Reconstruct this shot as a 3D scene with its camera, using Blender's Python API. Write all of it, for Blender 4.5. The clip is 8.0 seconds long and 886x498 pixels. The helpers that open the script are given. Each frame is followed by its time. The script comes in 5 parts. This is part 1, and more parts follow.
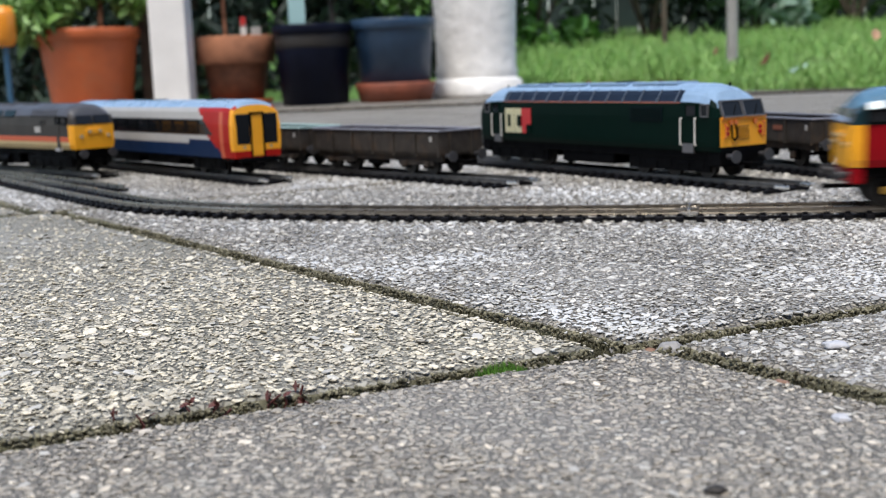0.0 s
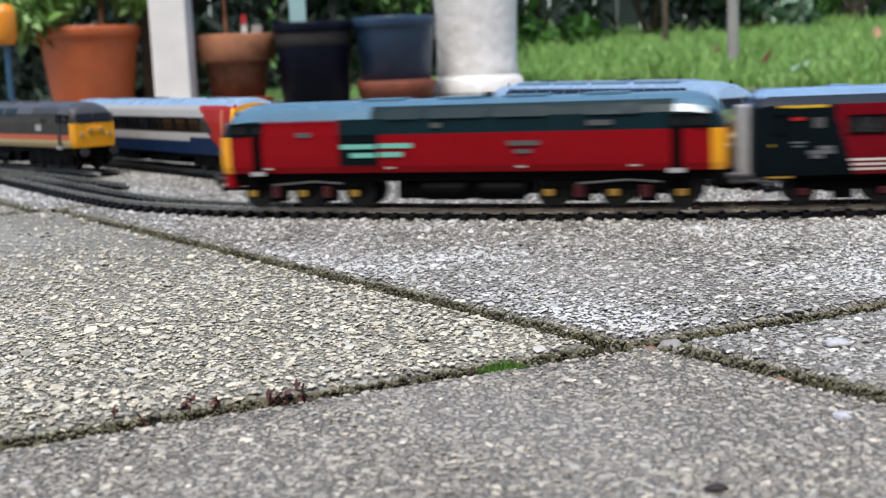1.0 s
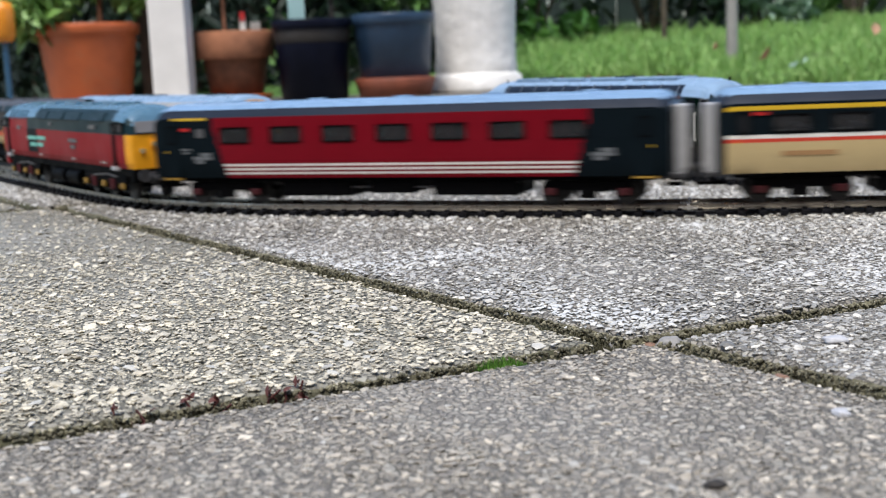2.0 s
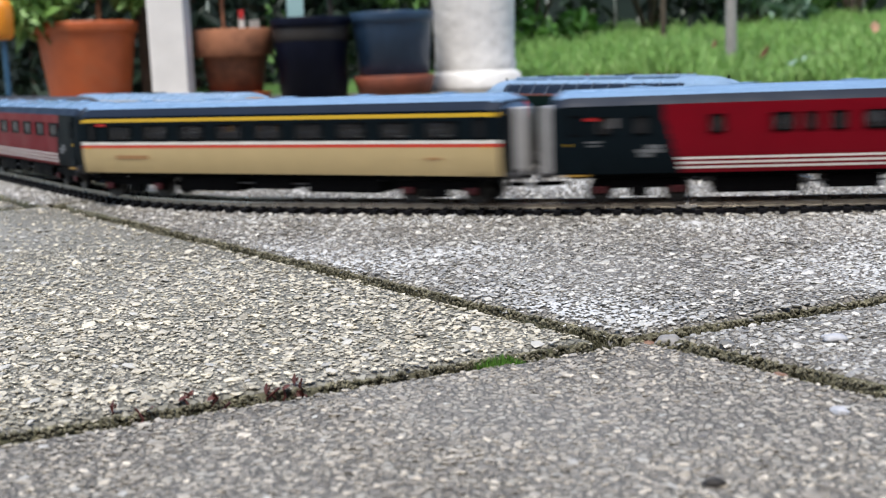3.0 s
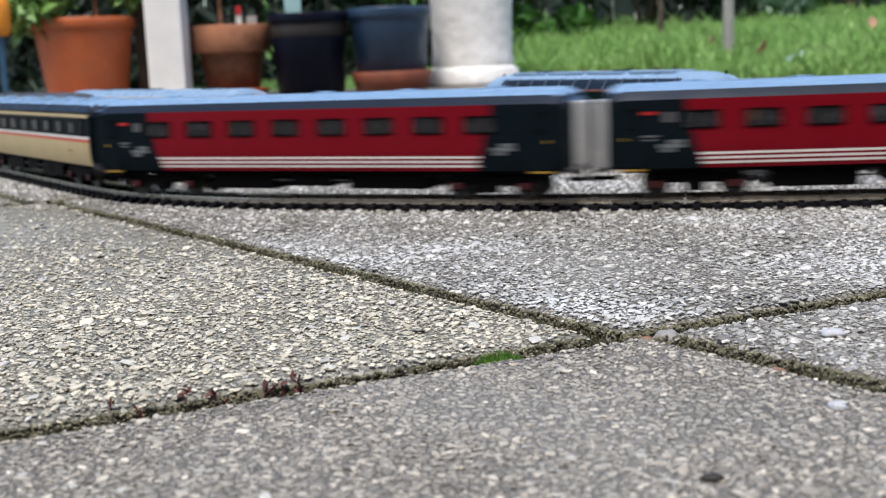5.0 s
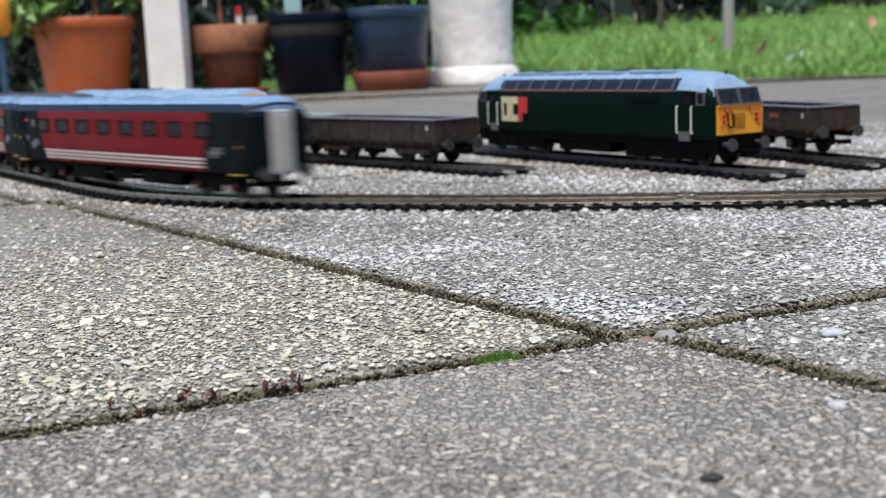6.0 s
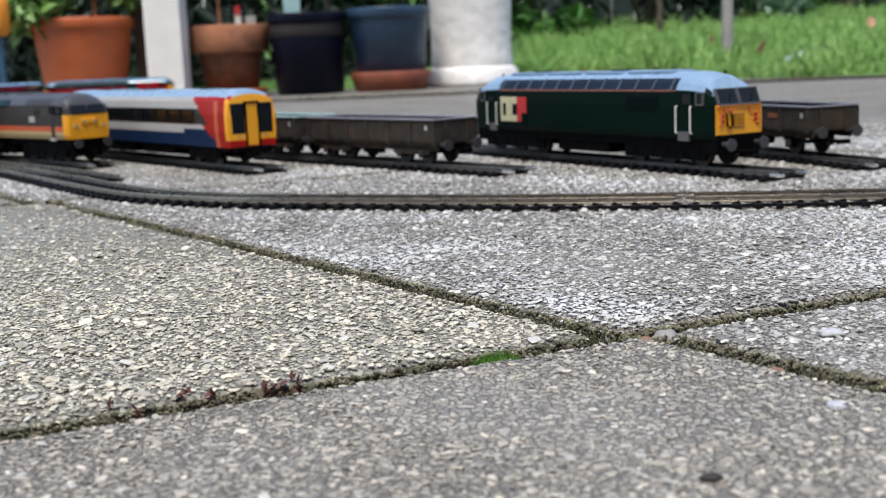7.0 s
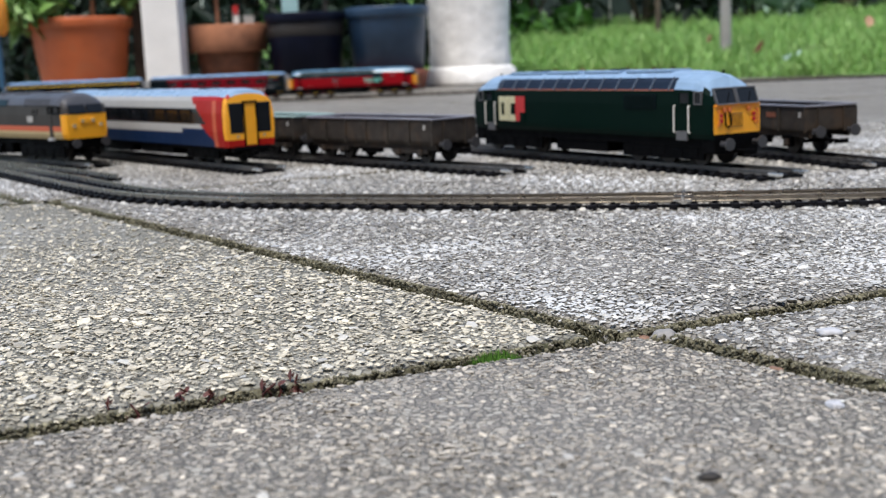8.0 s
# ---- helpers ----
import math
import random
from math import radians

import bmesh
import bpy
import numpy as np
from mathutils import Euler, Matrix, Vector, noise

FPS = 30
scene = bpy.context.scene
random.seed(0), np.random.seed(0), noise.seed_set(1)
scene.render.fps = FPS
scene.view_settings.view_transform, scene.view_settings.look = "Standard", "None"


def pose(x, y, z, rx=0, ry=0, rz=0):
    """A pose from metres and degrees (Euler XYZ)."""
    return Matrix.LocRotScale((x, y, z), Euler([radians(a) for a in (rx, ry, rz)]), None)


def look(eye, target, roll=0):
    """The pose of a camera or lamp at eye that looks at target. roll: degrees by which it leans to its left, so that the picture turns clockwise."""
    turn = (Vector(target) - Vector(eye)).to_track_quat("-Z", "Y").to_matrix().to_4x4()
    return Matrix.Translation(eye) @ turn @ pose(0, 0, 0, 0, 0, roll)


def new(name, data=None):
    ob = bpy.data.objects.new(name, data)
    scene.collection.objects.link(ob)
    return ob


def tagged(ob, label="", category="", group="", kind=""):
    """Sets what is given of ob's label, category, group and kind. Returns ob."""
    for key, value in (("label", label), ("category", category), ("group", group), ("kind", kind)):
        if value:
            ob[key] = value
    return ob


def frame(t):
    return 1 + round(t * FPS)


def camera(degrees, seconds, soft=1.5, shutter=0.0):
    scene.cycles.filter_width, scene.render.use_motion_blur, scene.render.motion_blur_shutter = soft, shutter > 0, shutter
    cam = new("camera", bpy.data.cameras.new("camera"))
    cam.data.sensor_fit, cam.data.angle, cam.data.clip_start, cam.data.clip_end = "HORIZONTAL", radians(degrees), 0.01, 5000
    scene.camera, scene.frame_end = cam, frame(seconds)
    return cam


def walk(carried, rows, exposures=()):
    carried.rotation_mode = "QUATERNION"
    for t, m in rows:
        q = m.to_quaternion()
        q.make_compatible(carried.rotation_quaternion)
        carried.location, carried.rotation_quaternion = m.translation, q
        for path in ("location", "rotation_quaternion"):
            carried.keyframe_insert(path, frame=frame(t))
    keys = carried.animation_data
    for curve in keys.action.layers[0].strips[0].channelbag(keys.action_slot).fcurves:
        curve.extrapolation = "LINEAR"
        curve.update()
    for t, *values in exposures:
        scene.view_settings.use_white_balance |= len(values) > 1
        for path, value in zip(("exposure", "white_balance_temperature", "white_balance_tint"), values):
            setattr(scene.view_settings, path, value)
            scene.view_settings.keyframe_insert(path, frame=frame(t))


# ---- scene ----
# ---- camera ----
cam = camera(40.94, 8.0, soft=1.0, shutter=0.5)
EYE = (0.0, 0.0, 0.0687)


def tripod(pitch, yaw, roll):
    """The camera's pose on its rest: degrees below the level, to the left, and of lean."""
    return Matrix.Translation(EYE) @ pose(0, 0, 0, 90 - pitch, 0, yaw) @ pose(0, 0, 0, 0, 0, roll)


walk(cam, [(t, tripod(p, y, r)) for t, y, p, r in (
    (0.0, 0.266, 8.604, -2.269), (0.5, 0.308, 8.602, -2.285), (1.0, 0.309, 8.697, -2.292), (1.5, 0.283, 8.796, -2.333),
    (3.0, 0.217, 8.937, -2.303), (3.5, 0.163, 9.048, -2.345), (4.0, 0.158, 9.133, -2.343), (4.5, 0.122, 9.145, -2.391),
    (6.0, 0.119, 9.144, -2.400), (6.5, 0.119, 9.144, -2.402), (7.0, 0.076, 9.146, -2.402), (7.5, 0.042, 9.148, -2.377),
    (8.0, 0.0, 9.173, -2.429))])
cam.data.dof.use_dof = True
cam.data.dof.focus_distance = 0.335
cam.data.dof.aperture_fstop = 29.0

# ---- light ----
world = bpy.data.worlds.new("overcast_sky")
scene.world = world
world.use_nodes = True
wn = world.node_tree.nodes
sky = wn.new("ShaderNodeTexSky")
sky.sky_type = "NISHITA"
sky.sun_disc = False
sky.sun_elevation = radians(62)
sky.sun_rotation = radians(200)
sky.air_density, sky.dust_density, sky.ozone_density = 1.0, 1.8, 1.2
wn["Background"].inputs["Strength"].default_value = 0.15
world.node_tree.links.new(sky.outputs["Color"], wn["Background"].inputs["Color"])
sun = new("sun", bpy.data.lights.new("sun", "SUN"))
sun.data.energy, sun.data.angle, sun.data.color = 2.2, radians(22), (1.0, 0.965, 0.90)
sun.matrix_world = look((0, 0, 6), (0.9, 2.4, 0))
scene.view_settings.exposure = 0.62

# ---- helpers ----


def mat(name, base, rough=0.5, metal=0.0, vary=0.0, scale=200.0, bump=0.0, bscale=400.0, dirt=None, dirt_amount=0.0, dirt_scale=30.0, spread=0.0, coat=0.0, other=None):
    """A painted or natural surface: base colour, two scales of variation, fine relief, dirt with its own shape."""
    m = bpy.data.materials.new(name)
    m.use_nodes = True
    nt = m.node_tree
    n, li = nt.nodes, nt.links
    b = n["Principled BSDF"]
    b.inputs["Roughness"].default_value, b.inputs["Metallic"].default_value = rough, metal
    b.inputs["Coat Weight"].default_value = coat
    tc = n.new("ShaderNodeTexCoord")
    col = n.new("ShaderNodeRGB")
    col.outputs[0].default_value = (*base, 1)
    out = col.outputs[0]

    def mix(kind, fac, a, c):
        x = n.new("ShaderNodeMix")
        x.data_type, x.blend_type = "RGBA", kind
        for sock, val in ((x.inputs["Factor"], fac), (x.inputs["A"], a), (x.inputs["B"], c)):
            if hasattr(val, "is_linked"):
                li.new(val, sock)
            else:
                sock.default_value = val
        return x.outputs["Result"]

    def tex(s, detail=5.0):
        x = n.new("ShaderNodeTexNoise")
        x.inputs["Scale"].default_value, x.inputs["Detail"].default_value = s, detail
        li.new(tc.outputs["Object"], x.inputs["Vector"])
        return x.outputs["Fac"]

    def ramp(src, lo, hi, a, c):
        x = n.new("ShaderNodeMapRange")
        for k, v in (("From Min", lo), ("From Max", hi), ("To Min", a), ("To Max", c)):
            x.inputs[k].default_value = v
        li.new(src, x.inputs["Value"])
        return x.outputs["Result"]

    def grey(v):
        x = n.new("ShaderNodeCombineColor")
        for k in ("Red", "Green", "Blue"):
            li.new(v, x.inputs[k])
        return x.outputs["Color"]

    if vary:
        out = mix("MULTIPLY", 1.0, out, grey(ramp(tex(scale), 0.3, 0.7, 1 - vary, 1 + vary)))
        out = mix("MULTIPLY", 1.0, out, grey(ramp(tex(scale / 9, 3), 0.3, 0.7, 1 - vary * 0.6, 1 + vary * 0.6)))
    if spread:
        info = n.new("ShaderNodeObjectInfo")
        geo = n.new("ShaderNodeNewGeometry")
        add = n.new("ShaderNodeMath")
        add.operation = "ADD"
        li.new(info.outputs["Random"], add.inputs[0])
        li.new(geo.outputs["Random Per Island"], add.inputs[1])
        if other:
            wave = n.new("ShaderNodeMath")
            wave.operation = "PINGPONG"
            li.new(add.outputs[0], wave.inputs[0])
            wave.inputs[1].default_value = 0.07
            out = mix("MIX", ramp(wave.outputs[0], 0.0, 0.07, 0.0, 1.0), out, (*other, 1))
        out = mix("MULTIPLY", 1.0, out, grey(ramp(add.outputs[0], 0.0, 2.0, max(0.12, 1 - spread), 1 + spread)))
    if dirt:
        f = ramp(tex(dirt_scale, 6), 0.62 - dirt_amount * 0.35, 0.72 - dirt_amount * 0.2, 0.0, min(1.0, 0.35 + dirt_amount))
        out = mix("MIX", f, out, (*dirt, 1))
    li.new(out, b.inputs["Base Color"])
    if vary:
        li.new(ramp(tex(scale / 3), 0.3, 0.7, max(rough - 0.1, 0.02), min(rough + 0.12, 1)), b.inputs["Roughness"])
    if bump:
        bp = n.new("ShaderNodeBump")
        bp.inputs["Strength"].default_value = 0.6
        bp.inputs["Distance"].default_value = bump
        li.new(tex(bscale, 6), bp.inputs["Height"])
        li.new(bp.outputs["Normal"], b.inputs["Normal"])
    return m


def part(name, bm, material, parent=None, label="", smooth=False):
    """Link a bmesh as one mesh object under a thing."""
    me = bpy.data.meshes.new(name)
    if smooth:
        for f in bm.faces:
            f.smooth = True
    bm.to_mesh(me)
    bm.free()
    for m in material if isinstance(material, (list, tuple)) else [material]:
        me.materials.append(m)
    ob = new(name, me)
    ob.parent = parent
    if label:
        tagged(ob, label)
    return ob


def shared(name, ob, m):
    """Another object on the mesh of ob, under the same parent."""
    o = new(name, ob.data)
    o.parent = ob.parent
    o.matrix_basis = m
    return o


def thing(name, label, category, m=None, group="", kind=""):
    ob = new(name)
    ob.empty_display_size = 0.01
    if m is not None:
        ob.matrix_basis = m
    return tagged(ob, label, category, group, kind)


def add_box(bm, x0, x1, y0, y1, z0, z1, bevel=0.0):
    r = bmesh.ops.create_cube(bm, size=1.0)
    bmesh.ops.transform(bm, verts=r["verts"], matrix=Matrix.Translation(((x0 + x1) / 2, (y0 + y1) / 2, (z0 + z1) / 2)) @ Matrix.Diagonal((abs(x1 - x0), abs(y1 - y0), abs(z1 - z0), 1)))
    if bevel:
        es = {e for v in r["verts"] for e in v.link_edges}
        bmesh.ops.bevel(bm, geom=list(es), offset=bevel, segments=2, affect="EDGES", profile=0.6)
    return bm


def box(x0, x1, y0, y1, z0, z1, bevel=0.0):
    return add_box(bmesh.new(), x0, x1, y0, y1, z0, z1, bevel)


def add_cyl(bm, r, h, m, seg=16, r2=None):
    """A cylinder of height h about its own z, put in place by m."""
    bmesh.ops.create_cone(bm, cap_ends=True, segments=seg, radius1=r, radius2=r if r2 is None else r2, depth=h, matrix=m)
    return bm


def cyl(r, h, m, seg=16, r2=None):
    return add_cyl(bmesh.new(), r, h, m, seg, r2)


def across(x, y, z):
    """The place of a cylinder that lies across the track."""
    return pose(x, y, z, 90, 0, 0)


def along(x, y, z):
    return pose(x, y, z, 0, 90, 0)


def tube(points, r, seg=8):
    """A round bar through points."""
    bm = bmesh.new()
    for a, b in zip(points, points[1:]):
        a, b = Vector(a), Vector(b)
        add_cyl(bm, r, (b - a).length + r, Matrix.Translation((a + b) / 2) @ (b - a).to_track_quat("Z", "Y").to_matrix().to_4x4(), seg)
    return bm


def lathe(profile, seg=40, wobble=0.0, seed=1):
    """A turned shape from (radius, height) pairs."""
    bm = bmesh.new()
    rings = []
    for r, z in profile:
        ring = []
        for k in range(seg):
            a = 2 * math.pi * k / seg
            w = 1 + wobble * noise.noise((3 * math.cos(a), 3 * math.sin(a), z * 20 + seed))
            ring.append(bm.verts.new((r * w * math.cos(a), r * w * math.sin(a), z)))
        rings.append(ring)
    for a, b in zip(rings, rings[1:]):
        for k in range(seg):
            bm.faces.new((a[k], a[(k + 1) % seg], b[(k + 1) % seg], b[k]))
    return bm


def shell(profile, stations, paint):
    """A vehicle body: half a cross-section (y, z) from the sill up to the ridge, mirrored and drawn along stations
    (x, width factor, how far the top comes down, how far the section leans forward at the top). paint(x, y, z, side) gives each face's material, or -1 for an opening."""
    bm = bmesh.new()
    full = [(y, z) for y, z in profile] + [(-y, z) for y, z in reversed(profile) if y > 1e-9]
    ztop = max(z for _, z in profile)
    zlow = min(z for _, z in profile)
    rings = []
    for x, w, drop, lean in stations:
        ring = []
        for y, z in full:
            k = (z - zlow) / (ztop - zlow)
            ring.append(bm.verts.new((x - lean * max(0.0, (k - 0.5) / 0.5), y * w, z - drop * max(0.0, (k - 0.55) / 0.45))))
        rings.append(ring)
    n = len(full)
    for a, b in zip(rings, rings[1:]):
        for k in range(n):
            corners = (a[k], a[(k + 1) % n], b[(k + 1) % n], b[k])
            c = sum((q.co for q in corners), Vector()) / 4
            index = paint(c.x, c.y, c.z)
            if index >= 0:
                bm.faces.new(corners).material_index = index
    m = len(profile)
    for ring, x in ((rings[0], stations[0][0]), (rings[-1], stations[-1][0])):
        for k in range(m - 1):
            f = bm.faces.new((ring[k], ring[k + 1], ring[2 * m - 3 - k], ring[2 * m - 2 - k]) if k < m - 2 else (ring[k], ring[k + 1], ring[2 * m - 2 - k]))
            f.material_index = paint(x, 0.0, (profile[k][1] + profile[k + 1][1]) / 2)
    bmesh.ops.recalc_face_normals(bm, faces=bm.faces[:])
    return bm


# ---- materials ----
def stony(name, matrix, stones, scale, most=0.62):
    """Concrete with exposed stones: cells of several tones in a dark matrix, pale lime bloom in large patches."""
    m = mat(name, matrix, 0.55)
    nt = m.node_tree
    n, li = nt.nodes, nt.links
    b = n["Principled BSDF"]
    geo = n.new("ShaderNodeNewGeometry")
    cell, edge = n.new("ShaderNodeTexVoronoi"), n.new("ShaderNodeTexVoronoi")
    edge.feature = "DISTANCE_TO_EDGE"
    for v in (cell, edge):
        v.inputs["Scale"].default_value = scale
        li.new(geo.outputs["Position"], v.inputs["Vector"])
    tone = n.new("ShaderNodeValToRGB")
    tone.color_ramp.interpolation = "CONSTANT"
    for k, c in enumerate(stones):
        e = tone.color_ramp.elements[k] if k < 2 else tone.color_ramp.elements.new(0.5)
        e.position, e.color = k / len(stones), (*c, 1)
    bw = n.new("ShaderNodeSeparateColor")
    li.new(cell.outputs["Color"], bw.inputs["Color"])
    li.new(bw.outputs["Red"], tone.inputs["Fac"])
    rim = n.new("ShaderNodeMapRange")
    rim.inputs["From Min"].default_value, rim.inputs["From Max"].default_value = 0.02, 0.16
    li.new(edge.outputs["Distance"], rim.inputs["Value"])
    mix = n.new("ShaderNodeMix")
    mix.data_type = "RGBA"
    mix.inputs["A"].default_value = (*matrix, 1)
    li.new(rim.outputs["Result"], mix.inputs["Factor"])
    li.new(tone.outputs["Color"], mix.inputs["B"])
    cloud = n.new("ShaderNodeTexNoise")
    cloud.inputs["Scale"].default_value, cloud.inputs["Detail"].default_value = 7.0, 5.0
    li.new(geo.outputs["Position"], cloud.inputs["Vector"])
    fade = n.new("ShaderNodeMapRange")
    for k, v in (("From Min", 0.48), ("From Max", 0.68), ("To Min", 0.0), ("To Max", most)):
        fade.inputs[k].default_value = v
    li.new(cloud.outputs["Fac"], fade.inputs["Value"])
    bloom = n.new("ShaderNodeMix")
    bloom.data_type = "RGBA"
    bloom.inputs["B"].default_value = (0.60, 0.59, 0.565, 1)
    li.new(fade.outputs["Result"], bloom.inputs["Factor"])
    li.new(mix.outputs["Result"], bloom.inputs["A"])
    li.new(bloom.outputs["Result"], b.inputs["Base Color"])
    bp = n.new("ShaderNodeBump")
    bp.inputs["Strength"].default_value, bp.inputs["Distance"].default_value = 0.7, 0.0008
    li.new(rim.outputs["Result"], bp.inputs["Height"])
    li.new(bp.outputs["Normal"], b.inputs["Normal"])
    return m


M_SLAB = stony("weathered_concrete", (0.040, 0.036, 0.030), ((0.26, 0.25, 0.22), (0.40, 0.39, 0.37), (0.17, 0.16, 0.14), (0.32, 0.30, 0.26), (0.56, 0.56, 0.55), (0.22, 0.21, 0.20)), 420.0)
M_SLABDULL = stony("brown_grey_concrete", (0.10, 0.092, 0.076), ((0.31, 0.285, 0.24), (0.42, 0.395, 0.34), (0.23, 0.21, 0.18), (0.36, 0.33, 0.275), (0.52, 0.495, 0.44)), 560.0, 0.15)
M_SLABWARM = stony("lichened_concrete", (0.13, 0.122, 0.096), ((0.30, 0.285, 0.235), (0.37, 0.355, 0.295), (0.24, 0.23, 0.185), (0.33, 0.31, 0.255), (0.44, 0.42, 0.36)), 460.0, 0.30)
M_SAND = mat("joint_soil", (0.075, 0.07, 0.055), 0.95, vary=0.4, scale=300, bump=0.002, bscale=500, dirt=(0.05, 0.065, 0.03), dirt_amount=0.4, dirt_scale=40)
M_RAIL = mat("nickel_rail", (0.33, 0.305, 0.265), 0.3, 0.9, vary=0.15, scale=300)
# Siding rails: shade under the parked stock put into a darker metal.
M_RAILSHADE = mat("dull_shaded_rail", (0.12, 0.115, 0.11), 0.45, 0.6, vary=0.2, scale=300)
M_SLEEPER = mat("black_sleeper_plastic", (0.008, 0.008, 0.010), 0.5, vary=0.25, scale=900, spread=0.3)
# Upper coach roof: the sky's blue sheen is put into the colour.
M_ROOF = mat("roof_sky_blue_sheen", (0.20, 0.33, 0.51), 0.24, vary=0.06, scale=150)
M_ROOFDARK = mat("roof_dark_grille", (0.012, 0.028, 0.036), 0.45, vary=0.1, scale=900)
M_ROOFDARK.node_tree.nodes["Principled BSDF"].inputs["Specular IOR Level"].default_value = 0.12
M_RED = mat("loco_red_paint", (0.26, 0.004, 0.009), 0.38, vary=0.05, scale=120)
M_COACHRED = mat("coach_red_paint", (0.165, 0.003, 0.010), 0.4, vary=0.05, scale=120)
M_SLATE = mat("dark_slate_paint", (0.004, 0.008, 0.011), 0.45, vary=0.08, scale=120)
M_BLACK = mat("underframe_black", (0.0018, 0.0018, 0.0022), 0.6, vary=0.2, scale=500)
M_YELLOW = mat("warning_yellow_paint", (0.88, 0.385, 0.012), 0.4, vary=0.04, scale=120)
M_CREAM = mat("cream_paint", (0.50, 0.385, 0.195), 0.4, vary=0.04, scale=120)
M_WHITE = mat("white_paint", (0.75, 0.74, 0.7), 0.45, vary=0.04, scale=120)
M_STRIPE = mat("red_stripe_paint", (0.55, 0.05, 0.025), 0.4)
M_GOLD = mat("yellow_band_paint", (0.62, 0.40, 0.02), 0.4)
M_TEAL = mat("teal_bar_paint", (0.18, 0.55, 0.46), 0.45)
M_GREEN = mat("dark_green_paint", (0.0014, 0.0095, 0.0065), 0.42, vary=0.06, scale=120)
M_BLUE = mat("blue_paint", (0.005, 0.020, 0.066), 0.4, vary=0.05, scale=120)
M_GLASS = mat("tinted_window", (0.012, 0.014, 0.017), 0.12)
M_GLASS.node_tree.nodes["Principled BSDF"].inputs["Specular IOR Level"].default_value = 0.25
M_CHAR = mat("charcoal_paint", (0.045, 0.042, 0.04), 0.42, vary=0.06, scale=120)
M_PALE = mat("pale_grey_paint", (0.42, 0.41, 0.39), 0.42, vary=0.05, scale=120)
M_ORANGE = mat("orange_stripe_paint", (0.55, 0.10, 0.035), 0.42)
M_SILVER = mat("light_grey_gangway", (0.42, 0.43, 0.45), 0.45, vary=0.08, scale=200)
M_WAGON = mat("weathered_wagon_brown", (0.042, 0.036, 0.031), 0.7, vary=0.25, scale=160, dirt=(0.075, 0.05, 0.034), dirt_amount=0.25, dirt_scale=90)
M_TERRA = mat("terracotta_plastic", (0.50, 0.118, 0.036), 0.5, vary=0.1, scale=25, dirt=(0.36, 0.13, 0.06), dirt_amount=0.15, dirt_scale=12)
M_CLAY = mat("weathered_clay", (0.40, 0.17, 0.09), 0.85, vary=0.15, scale=40, dirt=(0.12, 0.055, 0.032), dirt_amount=0.55, dirt_scale=9)
# The clay pot's body, darker than its rim.
M_CLAYBODY = mat("dark_brown_clay", (0.19, 0.075, 0.040), 0.7, vary=0.3, scale=40, dirt=(0.07, 0.035, 0.024), dirt_amount=0.4, dirt_scale=11)
M_POTBLACK = mat("black_plastic_pot", (0.006, 0.008, 0.019), 0.4, vary=0.15, scale=30)
M_POTBLUE = mat("blue_grey_plastic_pot", (0.024, 0.056, 0.108), 0.4, vary=0.12, scale=30)
M_STONE = mat("white_stone", (0.82, 0.81, 0.79), 0.8, vary=0.1, scale=30, bump=0.006, bscale=45, dirt=(0.45, 0.42, 0.36), dirt_amount=0.12, dirt_scale=8)
M_POSTWHITE = mat("white_painted_timber", (0.82, 0.80, 0.77), 0.55, vary=0.06, scale=20)
M_SOIL = mat("potting_soil", (0.03, 0.022, 0.016), 0.95, vary=0.4, scale=80, bump=0.004, bscale=120)
M_GRASS = mat("grass_blades", (0.165, 0.36, 0.072), 0.6, spread=0.45, other=(0.25, 0.38, 0.115))
M_TURF = mat("turf", (0.08, 0.17, 0.035), 0.9, vary=0.35, scale=18, bump=0.01, bscale=60, dirt=(0.07, 0.05, 0.03), dirt_amount=0.25, dirt_scale=5)
M_LEAF = mat("green_leaves", (0.10, 0.24, 0.045), 0.5, spread=0.5)
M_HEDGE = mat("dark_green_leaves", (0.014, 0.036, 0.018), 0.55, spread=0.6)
M_STEEL = mat("galvanised_steel", (0.36, 0.34, 0.33), 0.5, 0.0, vary=0.1, scale=40)
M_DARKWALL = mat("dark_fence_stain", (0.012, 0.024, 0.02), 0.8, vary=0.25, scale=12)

M_SAUCER = mat("brown_red_saucer", (0.20, 0.055, 0.028), 0.6, vary=0.2, scale=30)
M_MARKGREY = mat("faded_grey_print", (0.13, 0.14, 0.15), 0.5)
M_TAGTEAL = mat("teal_plastic_label", (0.35, 0.55, 0.56), 0.5)
M_CLAYDARK = mat("weathered_brown_timber", (0.10, 0.075, 0.055), 0.85, vary=0.25, scale=30)
M_POTBLUE2 = mat("blue_metal_paint", (0.03, 0.10, 0.18), 0.4)
M_ORANGECAP = mat("orange_plastic", (0.80, 0.28, 0.02), 0.4)
M_DEADLEAF = mat("dead_leaf_brown", (0.13, 0.05, 0.025), 0.7, vary=0.2, scale=60)
M_DEADPALE = mat("dead_leaf_pale", (0.38, 0.22, 0.13), 0.7, vary=0.2, scale=60)
M_PALELEAF = mat("grey_green_leaf", (0.20, 0.30, 0.22), 0.6, spread=0.35)
M_PEBWHITE = mat("white_pebble", (0.50, 0.51, 0.54), 0.5, vary=0.08, scale=300)
M_PEBRUST = mat("rust_stone", (0.24, 0.14, 0.095), 0.6, vary=0.25, scale=300)
M_PEBGREY = mat("grey_stone", (0.30, 0.29, 0.28), 0.6, vary=0.2, scale=300)
M_MOSS = mat("olive_moss", (0.055, 0.052, 0.026), 0.9, spread=0.6)
